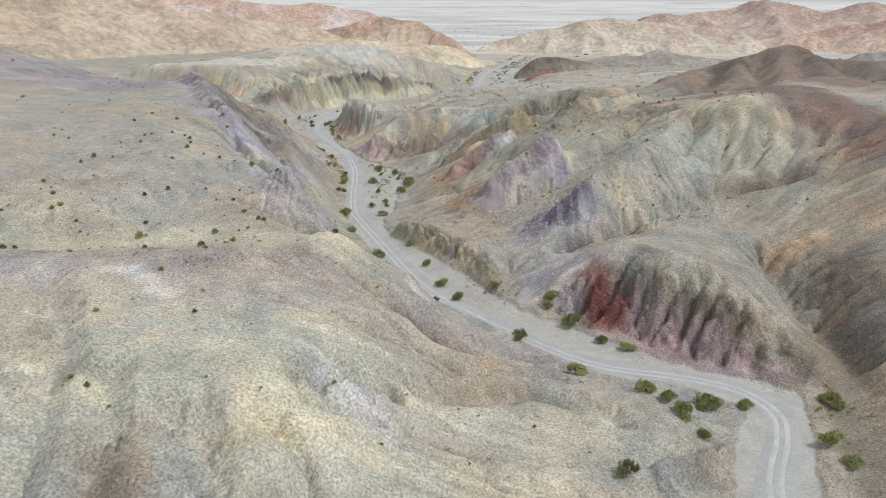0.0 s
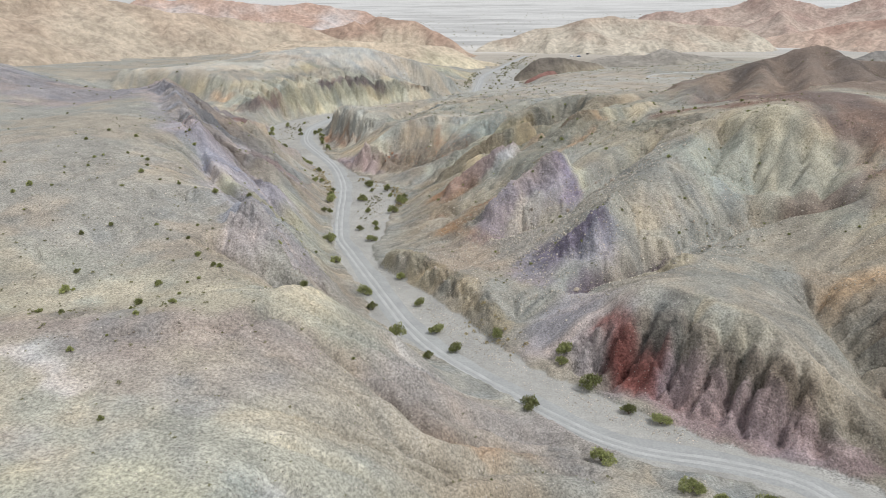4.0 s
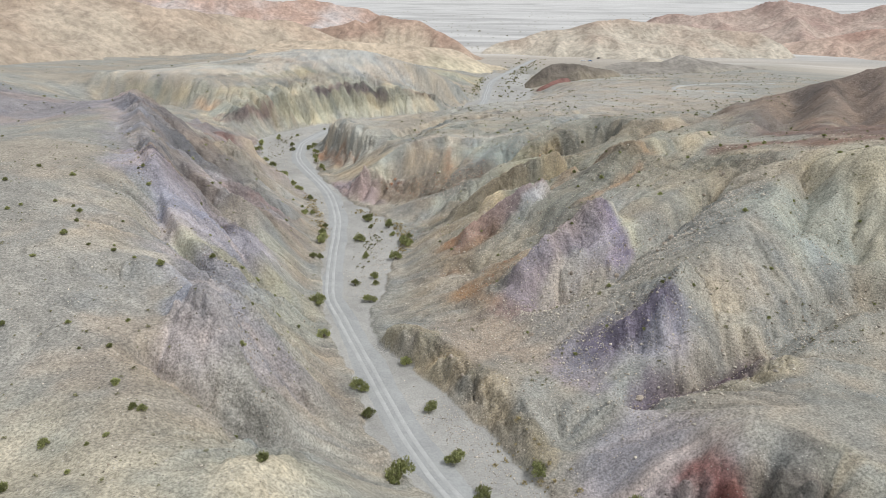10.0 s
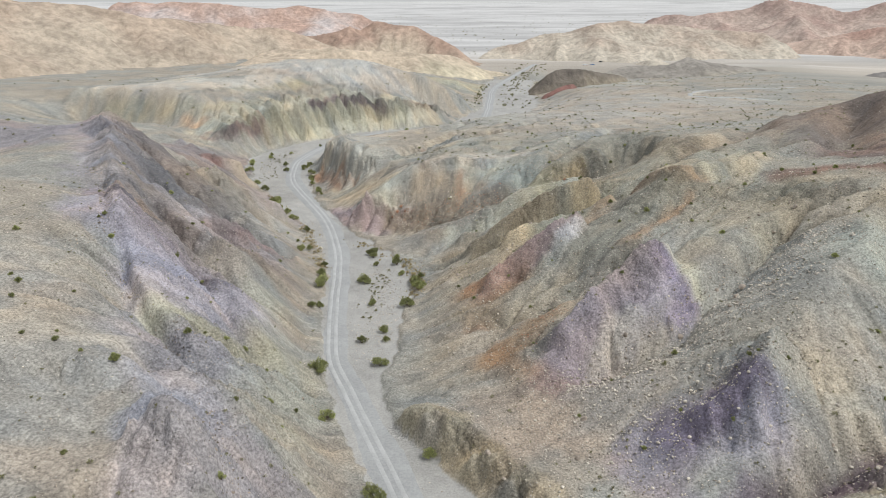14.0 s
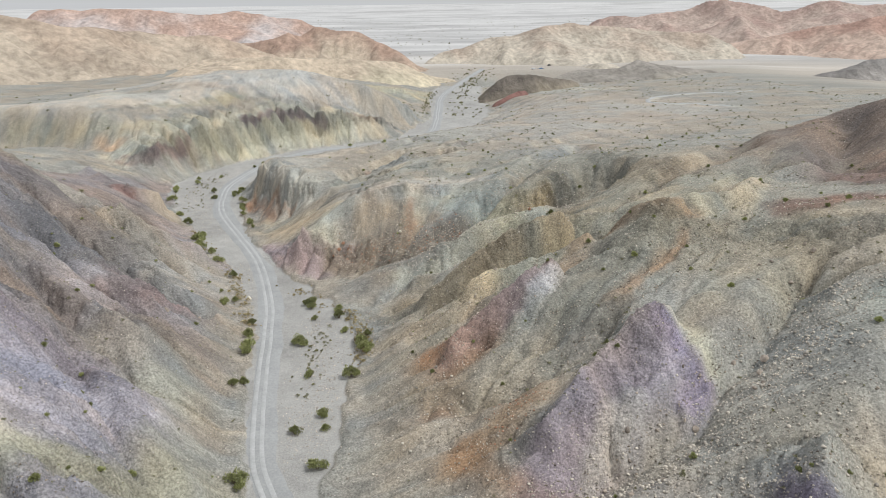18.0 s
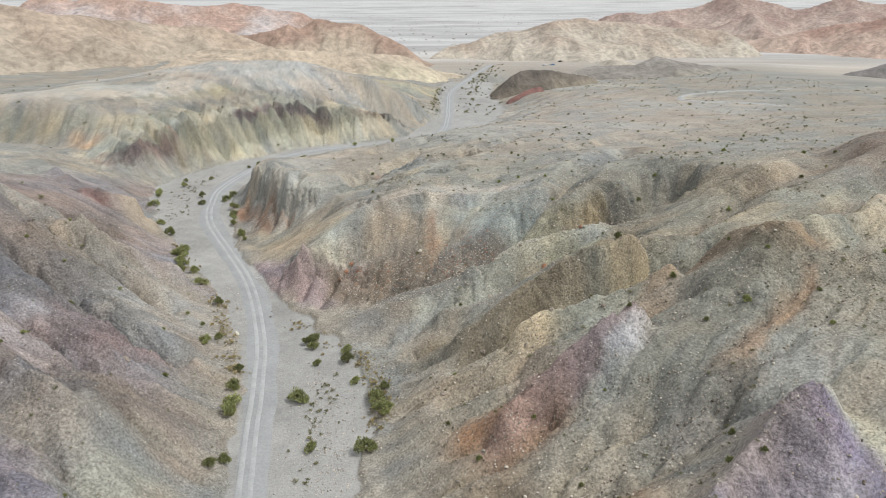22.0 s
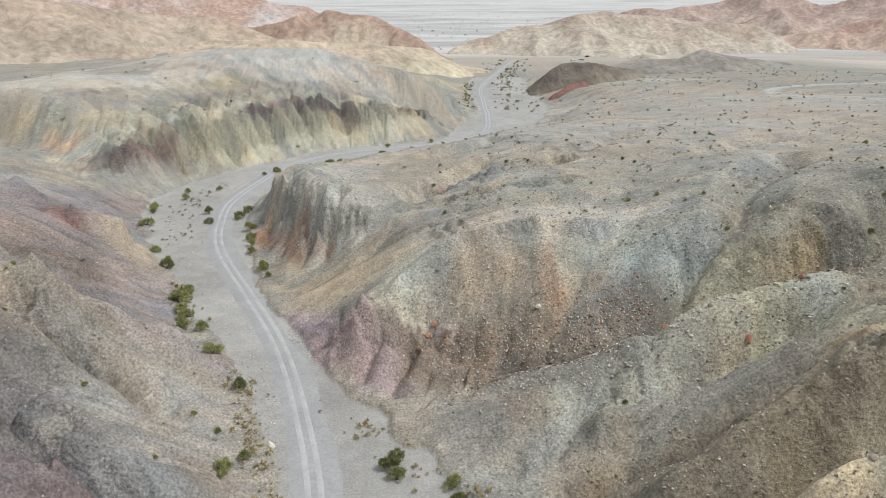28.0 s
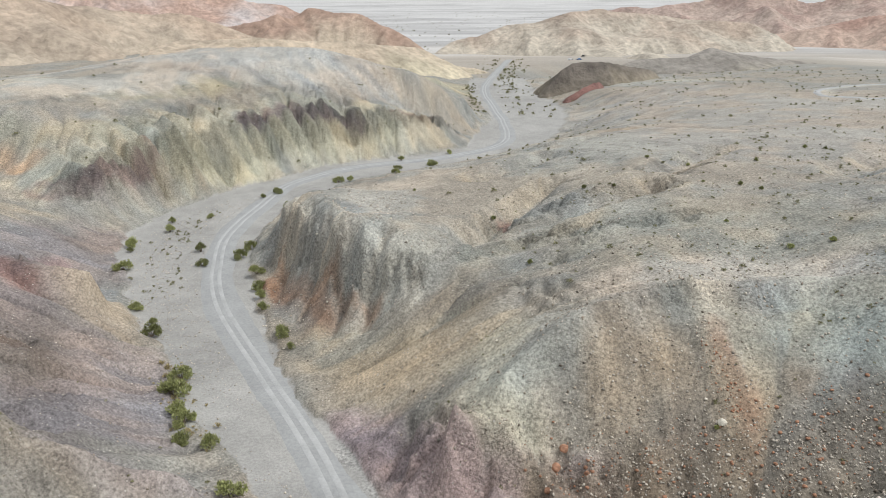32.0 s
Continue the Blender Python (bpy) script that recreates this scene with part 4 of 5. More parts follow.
        tone.inputs["A"].default_value, tone.inputs["B"].default_value = (0.16, 0.135, 0.115, 1), (0.6, 0.57, 0.52, 1)
        l.new(parts.outputs["Green"], tone.inputs["Factor"])
        strewn = n.new("ShaderNodeAttribute")
        strewn.attribute_name = "rockiness"
        dense = n.new("ShaderNodeMapRange")
        dense.inputs["From Max"].default_value, dense.inputs["To Min"].default_value = 0.2, 0.15
        l.new(strewn.outputs["Fac"], dense.inputs["Value"])
        l.new(times(times(spot.outputs["Result"], some.outputs["Value"]), dense.outputs["Result"]), shade.inputs["Factor"])
        l.new(result, shade.inputs["A"])
        l.new(tone.outputs["Result"], shade.inputs["B"])
        result = shade.outputs["Result"]
    l.new(result, shader.inputs["Base Color"])
    b = n.new("ShaderNodeBump")
    b.inputs["Strength"].default_value, b.inputs["Distance"].default_value = bump, grain_size * 0.5
    l.new(fine.outputs["Fac"], b.inputs["Height"])
    if rock:
        ridges = n.new("ShaderNodeTexVoronoi")
        ridges.inputs["Scale"].default_value, ridges.inputs["Detail"].default_value, ridges.inputs["Roughness"].default_value = 1.0, 4, 0.7
        l.new(place, ridges.inputs["Vector"])
        bare = n.new("ShaderNodeAttribute")
        bare.attribute_name = "rockiness"
        big = n.new("ShaderNodeBump")
        big.inputs["Distance"].default_value = rock
        big.invert = True
        firm = n.new("ShaderNodeMapRange")
        firm.inputs["From Min"].default_value, firm.inputs["To Min"].default_value = 0.1, 0.05
        l.new(bare.outputs["Fac"], firm.inputs["Value"])
        l.new(firm.outputs["Result"], big.inputs["Strength"])
        l.new(ridges.outputs["Distance"], big.inputs["Height"])
        l.new(big.outputs["Normal"], b.inputs["Normal"])
    l.new(b.outputs["Normal"], shader.inputs["Normal"])
    return m


CLAY = material("badlands_clay", attribute="geology", grain=0.42, grain_size=0.40, patch=0.10, patch_size=1.5, bump=0.9, stones=0.26, rock=0.5)
RANGE_CLAY = material("far_hill_clay", attribute="geology", grain=0.25, grain_size=7, patch=0.18, patch_size=40, bump=0.8)
ROAD_DIRT = material("graded_gravel", (0.352, 0.362, 0.362), grain=0.10, grain_size=0.5, patch=0.08, patch_size=6, bump=0.25)
TRACK_DIRT = material("packed_pale_dust", (0.43, 0.44, 0.44), grain=0.08, grain_size=0.4, patch=0.10, patch_size=4, bump=0.15)


# ---- building helpers ----
def sheet(name, x, y, z, tint, mat, rock=None):
    """A curved sheet from grids of x, y, z, coloured by its clays."""
    nx, ny = x.shape
    mesh = bpy.data.meshes.new(name)
    index = np.arange(nx * ny).reshape(nx, ny)
    quads = np.stack([index[:-1, :-1], index[1:, :-1], index[1:, 1:], index[:-1, 1:]], -1).reshape(-1, 4)
    mesh.vertices.add(nx * ny)
    mesh.vertices.foreach_set("co", np.stack([x, y, z], -1).astype(np.float32).ravel())
    mesh.loops.add(quads.size)
    mesh.loops.foreach_set("vertex_index", quads.astype(np.int32).ravel())
    mesh.polygons.add(len(quads))
    mesh.polygons.foreach_set("loop_start", np.arange(0, quads.size, 4, dtype=np.int32))
    mesh.polygons.foreach_set("use_smooth", np.ones(len(quads), bool))
    mesh.update(calc_edges=True)
    if tint is not None:
        layer = mesh.attributes.new("geology", "FLOAT_COLOR", "POINT")
        layer.data.foreach_set("color", np.concatenate([tint, np.ones(tint.shape[:2] + (1,))], -1).astype(np.float32).ravel())
    if rock is not None:
        mesh.attributes.new("rockiness", "FLOAT", "POINT").data.foreach_set("value", rock.astype(np.float32).ravel())
    mesh.materials.append(mat)
    return new(name, mesh)


def part(name, bm, mat, parent, label=""):
    """Links a bmesh as one mesh object under a thing or a part."""
    mesh = bpy.data.meshes.new(name)
    bm.to_mesh(mesh)
    bm.free()
    mesh.materials.append(mat)
    ob = new(name, mesh)
    ob.parent = parent
    return tagged(ob, label)


# ---- the ground, one sheet to the horizon ----
def spread(low, high, fine, far_low, far_high, growth):
    """Coordinates close together from low to high and wider apart outside."""
    steps = list(np.arange(low, high, fine))
    s = fine
    while steps[-1] < far_high:
        s *= growth
        steps.append(steps[-1] + s)
    s, front = fine, [low]
    while front[-1] > far_low:
        s *= growth
        front.append(front[-1] - s)
    return np.array(front[:0:-1] + steps)


def drift_west(y):
    """The middle of the finest part follows the canyon."""
    return np.interp(y, (60, 130, 200, 250, 320, 420), (0, -6, -12, -26, -46, -56))


au, ay = spread(-82, 82, 0.36, -4850, 4850, 1.035), np.r_[-900, -500, -250, -120, -60, -25, -8, spread(4, 392, 0.36, 2, 4900, 1.0125)]
pu, py = np.meshgrid(au, ay, indexing="ij")
px = pu + drift_west(py)
pz = height(px, py)
here = np.flatnonzero(((px > -299) & (px < 299) & (py < 799) & (py > -39)).ravel())
hx, hy, hz = px.ravel()[here], py.ravel()[here], pz.ravel()[here]
edge = look_up(into, hx, hy) + 0.45 * fbm(hx, hy, 2.4, 3, 61)
steep, bare = look_up(steepness, hx, hy), look_up(craggy, hx, hy)
off_bed = smooth(0, -2.5, edge)
slant = smooth(0.10, 0.40, steep) * off_bed
# rills run straight down the slopes, sharp at the bottom
fine_rill, rill, wide_rill = streaks(hx, hy, 1.0, 9, 1.0, 211), streaks(hx, hy, 2.3, 10, 1.6, 223), streaks(hx, hy, 6.0, 9, 2.8, 227)
gullied = smooth(-0.5, 0.5, fbm(hx, hy, 22, 2, 301))
notch, groove = 1 - np.clip(np.abs(rill) / 0.30, 0, 1), 1 - np.clip(np.abs(wide_rill) / 0.22, 0, 1)
rise = slant * (0.07 * fine_rill + 0.10 * rill + 0.22 * wide_rill - (0.10 + 0.32 * gullied) * notch - (0.3 + 0.9 * gullied) * groove)
rise += off_bed * (0.07 * fbm(hx, hy, 1.7, 2, 63) + 0.10 * fbm(hx, hy, 5.0, 2, 65) + (0.05 + 0.13 * slant) * smooth(-0.6, 0.6, fbm(hx, hy, 12, 2, 305)) * (0.5 - facets(hx, hy, 1.5, 431)))
# broken rock: angular lumps, ledges and cracks
rocky = np.flatnonzero(bare > 0.03)
rx, ry, rz, b = hx[rocky], hy[rocky], hz[rocky], np.minimum(bare[rocky] * 1.25, 1) * off_bed[rocky]
qx, qy = rx + 0.45 * rz + 0.8 * fbm(rx, ry, 4, 2, 71), ry - 0.35 * rz + 0.8 * fbm(rx, ry, 4, 2, 73)
lump = 3.0 * (0.45 - facets(qx, qy, 5.2, 401)) + 1.7 * (0.45 - facets(qx, qy, 2.1, 411)) + 0.65 * (0.45 - facets(qx, qy, 0.95, 421))
bench = (rz + 0.5 * fbm(rx, ry, 9, 2, 79)) / 1.7
ledge = 1.7 * (smooth(0.25, 0.75, bench - np.floor(bench)) - (bench - np.floor(bench)))
rise[rocky] += b * (lump * (0.45 + 0.75 * np.minimum(steep[rocky], 1.2)) + 0.5 * ledge * smooth(0.25, 0.7, steep[rocky]))
# narrow gullies with sharp floors
GULLIES = (
    ((-26, 287), (-21, 292), (-17, 294), (-10, 294), (-3, 292), (6, 293), (13, 291), (22, 291), (34, 293), (46, 295)), ((-8, 270), (2, 275), (15, 283), (24, 284), (34, 284)), ((6, 300), (-6, 294)), ((-33, 307), (-28, 305), (-25, 300), (-20, 295)),
    ((-10, 243), (-1, 243), (8, 244), (16, 246), (25, 249), (39, 252), (52, 248), (70, 256)), ((-16, 259), (-5, 257), (4, 256), (12, 257), (23, 262), (34, 273), (42, 284)), ((-10, 224), (-4, 222), (7, 221), (17, 222), (24, 221)),
    ((22, 213), (30, 215), (45, 222), (56, 228)), ((27, 290), (37, 294), (54, 296)), ((14, 300), (22, 306), (29, 313)), ((10, 181), (20, 184), (33, 191), (42, 196), (56, 204), (66, 213), (78, 217)),
    ((-4, 200), (1, 202), (9, 208), (19, 211), (28, 213)), ((-17, 243), (-2, 244), (10, 246)), ((30, 220), (42, 227), (58, 233), (76, 242)), ((28, 146), (35, 148), (46, 152), (56, 154), (64, 164), (82, 172), (96, 169), (106, 166)),
    ((-80, 189), (-72, 187), (-56, 170), (-44, 164)), ((-57, 172), (-50, 180), (-44, 184), (-36, 182)), ((-44, 152), (-38, 140), (-30, 122)), ((-98, 238), (-86, 218), (-77, 196)), ((-22, 50), (-20, 46), (-15, 38)),
    ((-6, 57), (6, 66), (14, 70), (24, 68)), ((-8, 81), (6, 90), (22, 92)), ((-23, 83), (-8, 86), (7, 97)), ((-52, 74), (-41, 78), (-32, 80.5), (-27.5, 87)), ((-52, 129), (-44, 122), (-36, 124), (-28, 118)))
cut_bank = np.zeros(hx.size)
for k, line in enumerate(GULLIES):
    low, high = np.min(line, axis=0) - 4, np.max(line, axis=0) + 4
    near = np.flatnonzero((hx > low[0]) & (hx < high[0]) & (hy > low[1]) & (hy < high[1]))
    u, v = hx[near] + 0.9 * fbm(hx[near], hy[near], 5, 3, 601 + k), hy[near] + 0.9 * fbm(hx[near], hy[near], 5, 3, 651 + k)
    d, way_along = distance(u, v, line)
    cut_bank[near] = np.maximum(cut_bank[near], np.clip(1 - d / 1.7, 0, 1) * smooth(0, 0.12, way_along) * smooth(1.0, 0.85, way_along))
rise -= 1.25 * cut_bank * off_bed
# the foot of the slopes is cut back by floods
rise += 0.45 * smooth(0.0, -0.7, edge) * smooth(-5, -1, edge)
pz.ravel()[here] += rise * smooth(0.2, -0.4, edge)
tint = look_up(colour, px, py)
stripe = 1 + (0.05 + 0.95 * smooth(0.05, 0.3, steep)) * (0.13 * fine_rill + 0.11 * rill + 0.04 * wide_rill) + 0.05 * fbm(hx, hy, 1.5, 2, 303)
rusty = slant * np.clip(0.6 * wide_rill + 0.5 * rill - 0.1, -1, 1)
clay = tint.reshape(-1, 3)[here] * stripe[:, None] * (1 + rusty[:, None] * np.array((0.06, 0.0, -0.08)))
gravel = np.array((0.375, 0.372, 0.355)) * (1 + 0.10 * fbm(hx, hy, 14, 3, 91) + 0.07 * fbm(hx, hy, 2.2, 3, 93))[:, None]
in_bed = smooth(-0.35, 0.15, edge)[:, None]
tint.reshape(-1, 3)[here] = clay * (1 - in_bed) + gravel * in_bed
beyond = smooth(0, 160, np.maximum(np.maximum(-300 - px, px - 300), py - 800))[..., None]
# distance haze is painted in: the plain turns paler and greyer farther off
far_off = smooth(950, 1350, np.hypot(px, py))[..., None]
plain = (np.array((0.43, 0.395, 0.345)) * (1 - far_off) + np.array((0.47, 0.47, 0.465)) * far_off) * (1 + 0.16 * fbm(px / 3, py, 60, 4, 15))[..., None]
# white bands thicken towards the horizon: salt flats together with painted haze
salt_haze = smooth(0.15, 0.6, fbm(px / 4, py, 90, 3, 25) + np.interp(py, (1500, 3000, 4500), (-0.2, 0.1, 0.9)))[..., None]
plain = plain * (1 - 0.4 * salt_haze) + np.array((0.68, 0.68, 0.67)) * 0.4 * salt_haze
rockiness = np.zeros(px.size)
rockiness[here] = 0.22 * smooth(0.2, -0.8, edge) + 0.8 * bare
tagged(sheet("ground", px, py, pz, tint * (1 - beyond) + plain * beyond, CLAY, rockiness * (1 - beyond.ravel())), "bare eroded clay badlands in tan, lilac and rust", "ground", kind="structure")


def surface(x, y):
    """The height of the finished ground, for what stands on it."""
    x, y = np.asarray(x, float), np.asarray(y, float)
    u = x - drift_west(y)
    i, j = np.clip(np.searchsorted(au, u) - 1, 0, len(au) - 2), np.clip(np.searchsorted(ay, y) - 1, 0, len(ay) - 2)
    s, t = np.clip((u - au[i]) / (au[i + 1] - au[i]), 0, 1), np.clip((y - ay[j]) / (ay[j + 1] - ay[j]), 0, 1)
    return (pz[i, j] * (1 - s) + pz[i + 1, j] * s) * (1 - t) + (pz[i, j + 1] * (1 - s) + pz[i + 1, j + 1] * s) * t


# ---- the road ----
def ribbon(name, centre, left, right, lift, mat, across=6, rim=-0.04):
    """A strip that lies on the ground along a curve."""
    d = np.gradient(centre, axis=0)
    d /= np.linalg.norm(d, axis=1)[:, None]
    normal = np.stack([-d[:, 1], d[:, 0]], 1)
    s = np.linspace(0, 1, across)
    off = left[:, None] * (1 - s) - right[:, None] * s
    x, y = centre[:, :1] + normal[:, :1] * off, centre[:, 1:] + normal[:, 1:] * off
    edge = np.minimum(s, 1 - s) * 2
    return sheet(name, x, y, height(x, y) + rim + (lift + 0.05 - rim) * np.minimum(1, 2 * edge), None, mat)


wander = fbm(ROAD[:, 0], ROAD[:, 1], 12, 3, 71)
room_west, room_east = (distance(ROAD[:, 0], ROAD[:, 1], e)[0] for e in (WEST_EDGE, EAST_EDGE))
road = tagged(ribbon("road", ROAD, np.clip(room_west - 0.8, 2.4, 3.4) + 0.5 * wander, np.clip(room_east - 0.8, 2.6, 4.2) + 0.6 * wander, 0.07, ROAD_DIRT, 9), "grey gravel road graded along the sandy wash", "road", kind="structure")
for side in (-0.85, 0.85):
    d = np.gradient(ROAD, axis=0)
    d /= np.linalg.norm(d, axis=1)[:, None]
    line = ROAD + side * np.stack([-d[:, 1], d[:, 0]], 1) + 0.25 * np.stack([wander, -wander], 1)
    strip = ribbon("wheel_track", line, 0.5 + 0.1 * wander, 0.5 - 0.1 * wander, 0.11, TRACK_DIRT, 5, 0.10)
    strip.parent = road
    tagged(strip, "pale dusty wheel track pressed into the gravel")


# ---- far hills and mountains ----
def hills(name, label, category, crest, slope, rgb, top=None, cell=8.0, reach=260, base=-12, cut=0.5):
    """A range of hills: flanks fall from its crest and are gullied by rain."""
    c = np.array(crest, float)
    ix = np.arange(c[:, 0].min() - reach, c[:, 0].max() + reach, cell)
    iy = np.arange(c[:, 1].min() - reach, c[:, 1].max() + reach, cell)
    x, y = np.meshgrid(ix, iy, indexing="ij")
    seed = int(abs(c[0, 0])) % 90
    ux, uy = x + 18 * fbm(x, y, 90, 3, seed), y + 18 * fbm(x, y, 90, 3, seed + 7)
    d, s = distance(ux, uy, c)
    top_z = np.interp(s, np.linspace(0, 1, len(c)), c[:, 2])
    fold = 1 + 0.3 * fbm(x, y, 110, 3, seed + 3)
    z = top_z - slope * fold * d * (1 - 0.25 * smooth(0, 200, d)) + 0.04 * (top_z - base) * fbm(x, y, 40, 2, seed + 5)
    z = wear(z + 0.15 * cell * fbm(x, y, 4 * cell, 2, seed + 11), cell, np.ones(z.shape), 0.4 * cut, 4)
    border = np.minimum(np.minimum(x - ix[0], ix[-1] - x), np.minimum(y - iy[0], iy[-1] - y))
    z -= 40 * smooth(0.22 * reach, 0, border)
    mix = smooth(-0.5, 0.7, 0.55 * fbm(x, y, 70, 4, seed + 9) + (z - 0.5 * (top_z + base)) / (0.6 * (top_z.max() - base)))[..., None]
    tone = np.array(rgb) * (1 - mix) + np.array(top or rgb) * mix
    return tagged(sheet(name, x, y, z, tone, RANGE_CLAY), label, category, kind="structure")


# the far ranges' clays are lightened: distance haze put into their colours
hills("hill", "orange and tan eroded hill flank above the mesa", "hill", [(-560, 640, 110), (-420, 720, 80), (-310, 790, 55), (-255, 850, 47), (-190, 880, 34), (-130, 905, 18)], 0.42, (0.47, 0.405, 0.325), (0.43, 0.345, 0.27), 3.5, 260)
hills("hill", "rust-capped rounded hills with pale flanks", "hill", [(-200, 1010, 26), (-140, 1000, 38), (-125, 1010, 32), (-105, 1017, 43), (-60, 1010, 33), (-20, 990, 18), (15, 960, 4)], 0.5, (0.50, 0.43, 0.34), (0.39, 0.28, 0.22), 3, 150)
hills("hill", "grey and rust ridge beyond the domed hills", "hill", [(-560, 1360, 66), (-430, 1380, 62), (-330, 1400, 54), (-240, 1420, 50), (-180, 1430, 38), (-110, 1430, 14)], 0.5, (0.52, 0.48, 0.47), (0.46, 0.33, 0.27), 6, 220)
hills("hill", "pale yellow clay spurs running down to the wash", "hill", [(-170, 770, 24), (-110, 770, 26), (-60, 795, 22), (-10, 810, 15), (30, 840, 2)], 0.34, (0.58, 0.525, 0.395), (0.51, 0.43, 0.335), 3, 140)
hills("hill", "tan gullied hill with cream clay at its foot", "hill", [(60, 1080, -2), (130, 1120, 20), (220, 1130, 37), (265, 1130, 38), (330, 1150, 30), (450, 1150, 20)], 0.40, (0.51, 0.465, 0.39), (0.42, 0.345, 0.28), 3.5, 240)
hills("mountain", "dark reddish-brown desert mountain range with pale streaks", "mountain", [(460, 1640, 28), (542, 1640, 38), (600, 1620, 40), (690, 1590, 70), (740, 1570, 62), (800, 1540, 42), (870, 1500, 63), (950, 1480, 50), (1080, 1430, 60)], 0.42, (0.48, 0.39, 0.335), (0.36, 0.26, 0.225), 6, 330)
hills("hill", "reddish gullied foothill before the mountains", "hill", [(540, 1190, 4), (640, 1150, 28), (700, 1120, 42), (800, 1080, 46), (900, 1050, 50)], 0.42, (0.52, 0.41, 0.34), (0.40, 0.27, 0.22), 4, 230)
hills("hill", "low grey clay hills on the flat", "hill", [(150, 775, 2), (180, 790, 6), (225, 798, 8), (253, 805, 15), (275, 800, 9), (330, 790, 1)], 0.4, (0.46, 0.42, 0.33), (0.30, 0.28, 0.25), 2.5, 90, cut=0.2)
hills("butte", "small dark craggy butte with yellow clay at its foot", "hill", [(72, 664, 1), (80, 672, 9), (92, 686, 13), (110, 698, 12.5), (132, 712, 8), (160, 725, 3)], 0.85, (0.30, 0.265, 0.20), (0.17, 0.15, 0.13), 1.5, 34, cut=0.9)
hills("hill", "low red clay spur before the dark butte", "hill", [(74, 650, -2), (84, 656, 2.5), (98, 664, 4), (112, 672, 3)], 0.6, (0.25, 0.17, 0.14), (0.22, 0.12, 0.105), 1.5, 24, cut=0.7)
hills("hill", "dark grey rocky hillock standing on the flat", "hill", [(425, 765, 2), (455, 775, 11), (500, 780, 15), (560, 790, 10), (620, 800, 3)], 0.5, (0.33, 0.31, 0.29), (0.22, 0.21, 0.20), 3, 80, cut=0.6)


# ---- side track on the flat ----
SIDE = rounded([(176, 470), (160, 488), (149, 502), (147, 515), (153, 531), (170, 544), (196, 551), (230, 552)], 2)
tagged(ribbon("dirt_track", SIDE, np.full(len(SIDE), 1.5), np.full(len(SIDE), 1.5), 0.22, TRACK_DIRT, 7), "narrow pale dirt track looping over the flat", "track", kind="structure")

# ---- plants and stones ----
LEAF = material("creosote_leaf", (0.29, 0.31, 0.135), 0.7, grain=0.35, grain_size=0.25, patch=0.2, patch_size=1.0, bump=0.2, random_tint=0.35)
SHRUB_LEAF = material("small_shrub_leaf", (0.24, 0.235, 0.13), 0.75, grain=0.3, grain_size=0.25, patch=0.2, patch_size=1.0, bump=0.2, island=0.3)
DRY_LEAF = material("dry_straw", (0.40, 0.34, 0.19), 0.85, grain=0.3, grain_size=0.2, patch=0.2, patch_size=1.0, bump=0.2, island=0.3)
TWIG = material("grey_twig", (0.20, 0.16, 0.115), 0.9, grain=0.3, grain_size=0.1, bump=0.3)
STONE = material("pale_stone", (0.48, 0.44, 0.38), 0.9, grain=0.2, grain_size=0.25, patch=0.1, patch_size=2, bump=0.5, island=0.45)
BOULDER = material("weathered_boulder", (0.36, 0.31, 0.26), 0.9, grain=0.25, grain_size=0.3, patch=0.2, patch_size=1.0, bump=0.8, random_tint=0.35)
RED_ROCK = material("rusty_boulder", (0.36, 0.20, 0.13), 0.9, grain=0.25, grain_size=0.3, patch=0.2, patch_size=1.0, bump=0.8, random_tint=0.2)
RUBBLE = material("gully_rubble", (0.31, 0.265, 0.215), 0.9, grain=0.2, grain_size=0.25, patch=0.1, patch_size=2, bump=0.5, island=0.65)
WHITE_ROCK = material("white_boulder", (0.72, 0.68, 0.58), 0.85, grain=0.15, grain_size=0.3, patch=0.1, patch_size=1.0, bump=0.6)
pick, dice = random.Random(4), np.random.default_rng(11)


def mesh_from(name, verts, faces, mat):
    mesh = bpy.data.meshes.new(name)
    mesh.from_pydata(verts, [], faces)
    mesh.materials.append(mat)
    return mesh


def leaves(seed, count, width, tall, size):
    """Small leaf sprays in uneven clumps that make a low, open dome."""
    r = random.Random(seed)
    verts, faces = [], []
    clumps = []
    for _ in range(10):
        turn, out = r.uniform(0, 2 * math.pi), r.uniform(0, 1) ** 0.6
        clumps.append((math.cos(turn) * 0.36 * width * out, math.sin(turn) * 0.36 * width * out, tall * (0.72 - 0.42 * out * out) * r.uniform(0.75, 1.15), r.uniform(0.13, 0.22) * width))
    for _ in range(count):
        cx, cy, cz, ball = r.choice(clumps)
        away = Vector((r.gauss(0, 1), r.gauss(0, 1), r.gauss(0, 0.8))).normalized() * ball * r.uniform(0.5, 1.1)
        c = Vector((cx, cy, cz)) + away
        c.z = max(0.04, c.z)
        lean = (away.normalized() * 0.5 + Vector((r.gauss(0, 0.4), r.gauss(0, 0.4), 0.7))).normalized() * size * r.uniform(0.7, 1.4)
        side = lean.cross(Vector((r.gauss(0, 1), r.gauss(0, 1), r.gauss(0, 1)))).normalized() * size * r.uniform(0.25, 0.45)
        n = len(verts)
        verts += [c - side, c + side, c + lean]
        faces.append((n, n + 1, n + 2))
    return verts, faces


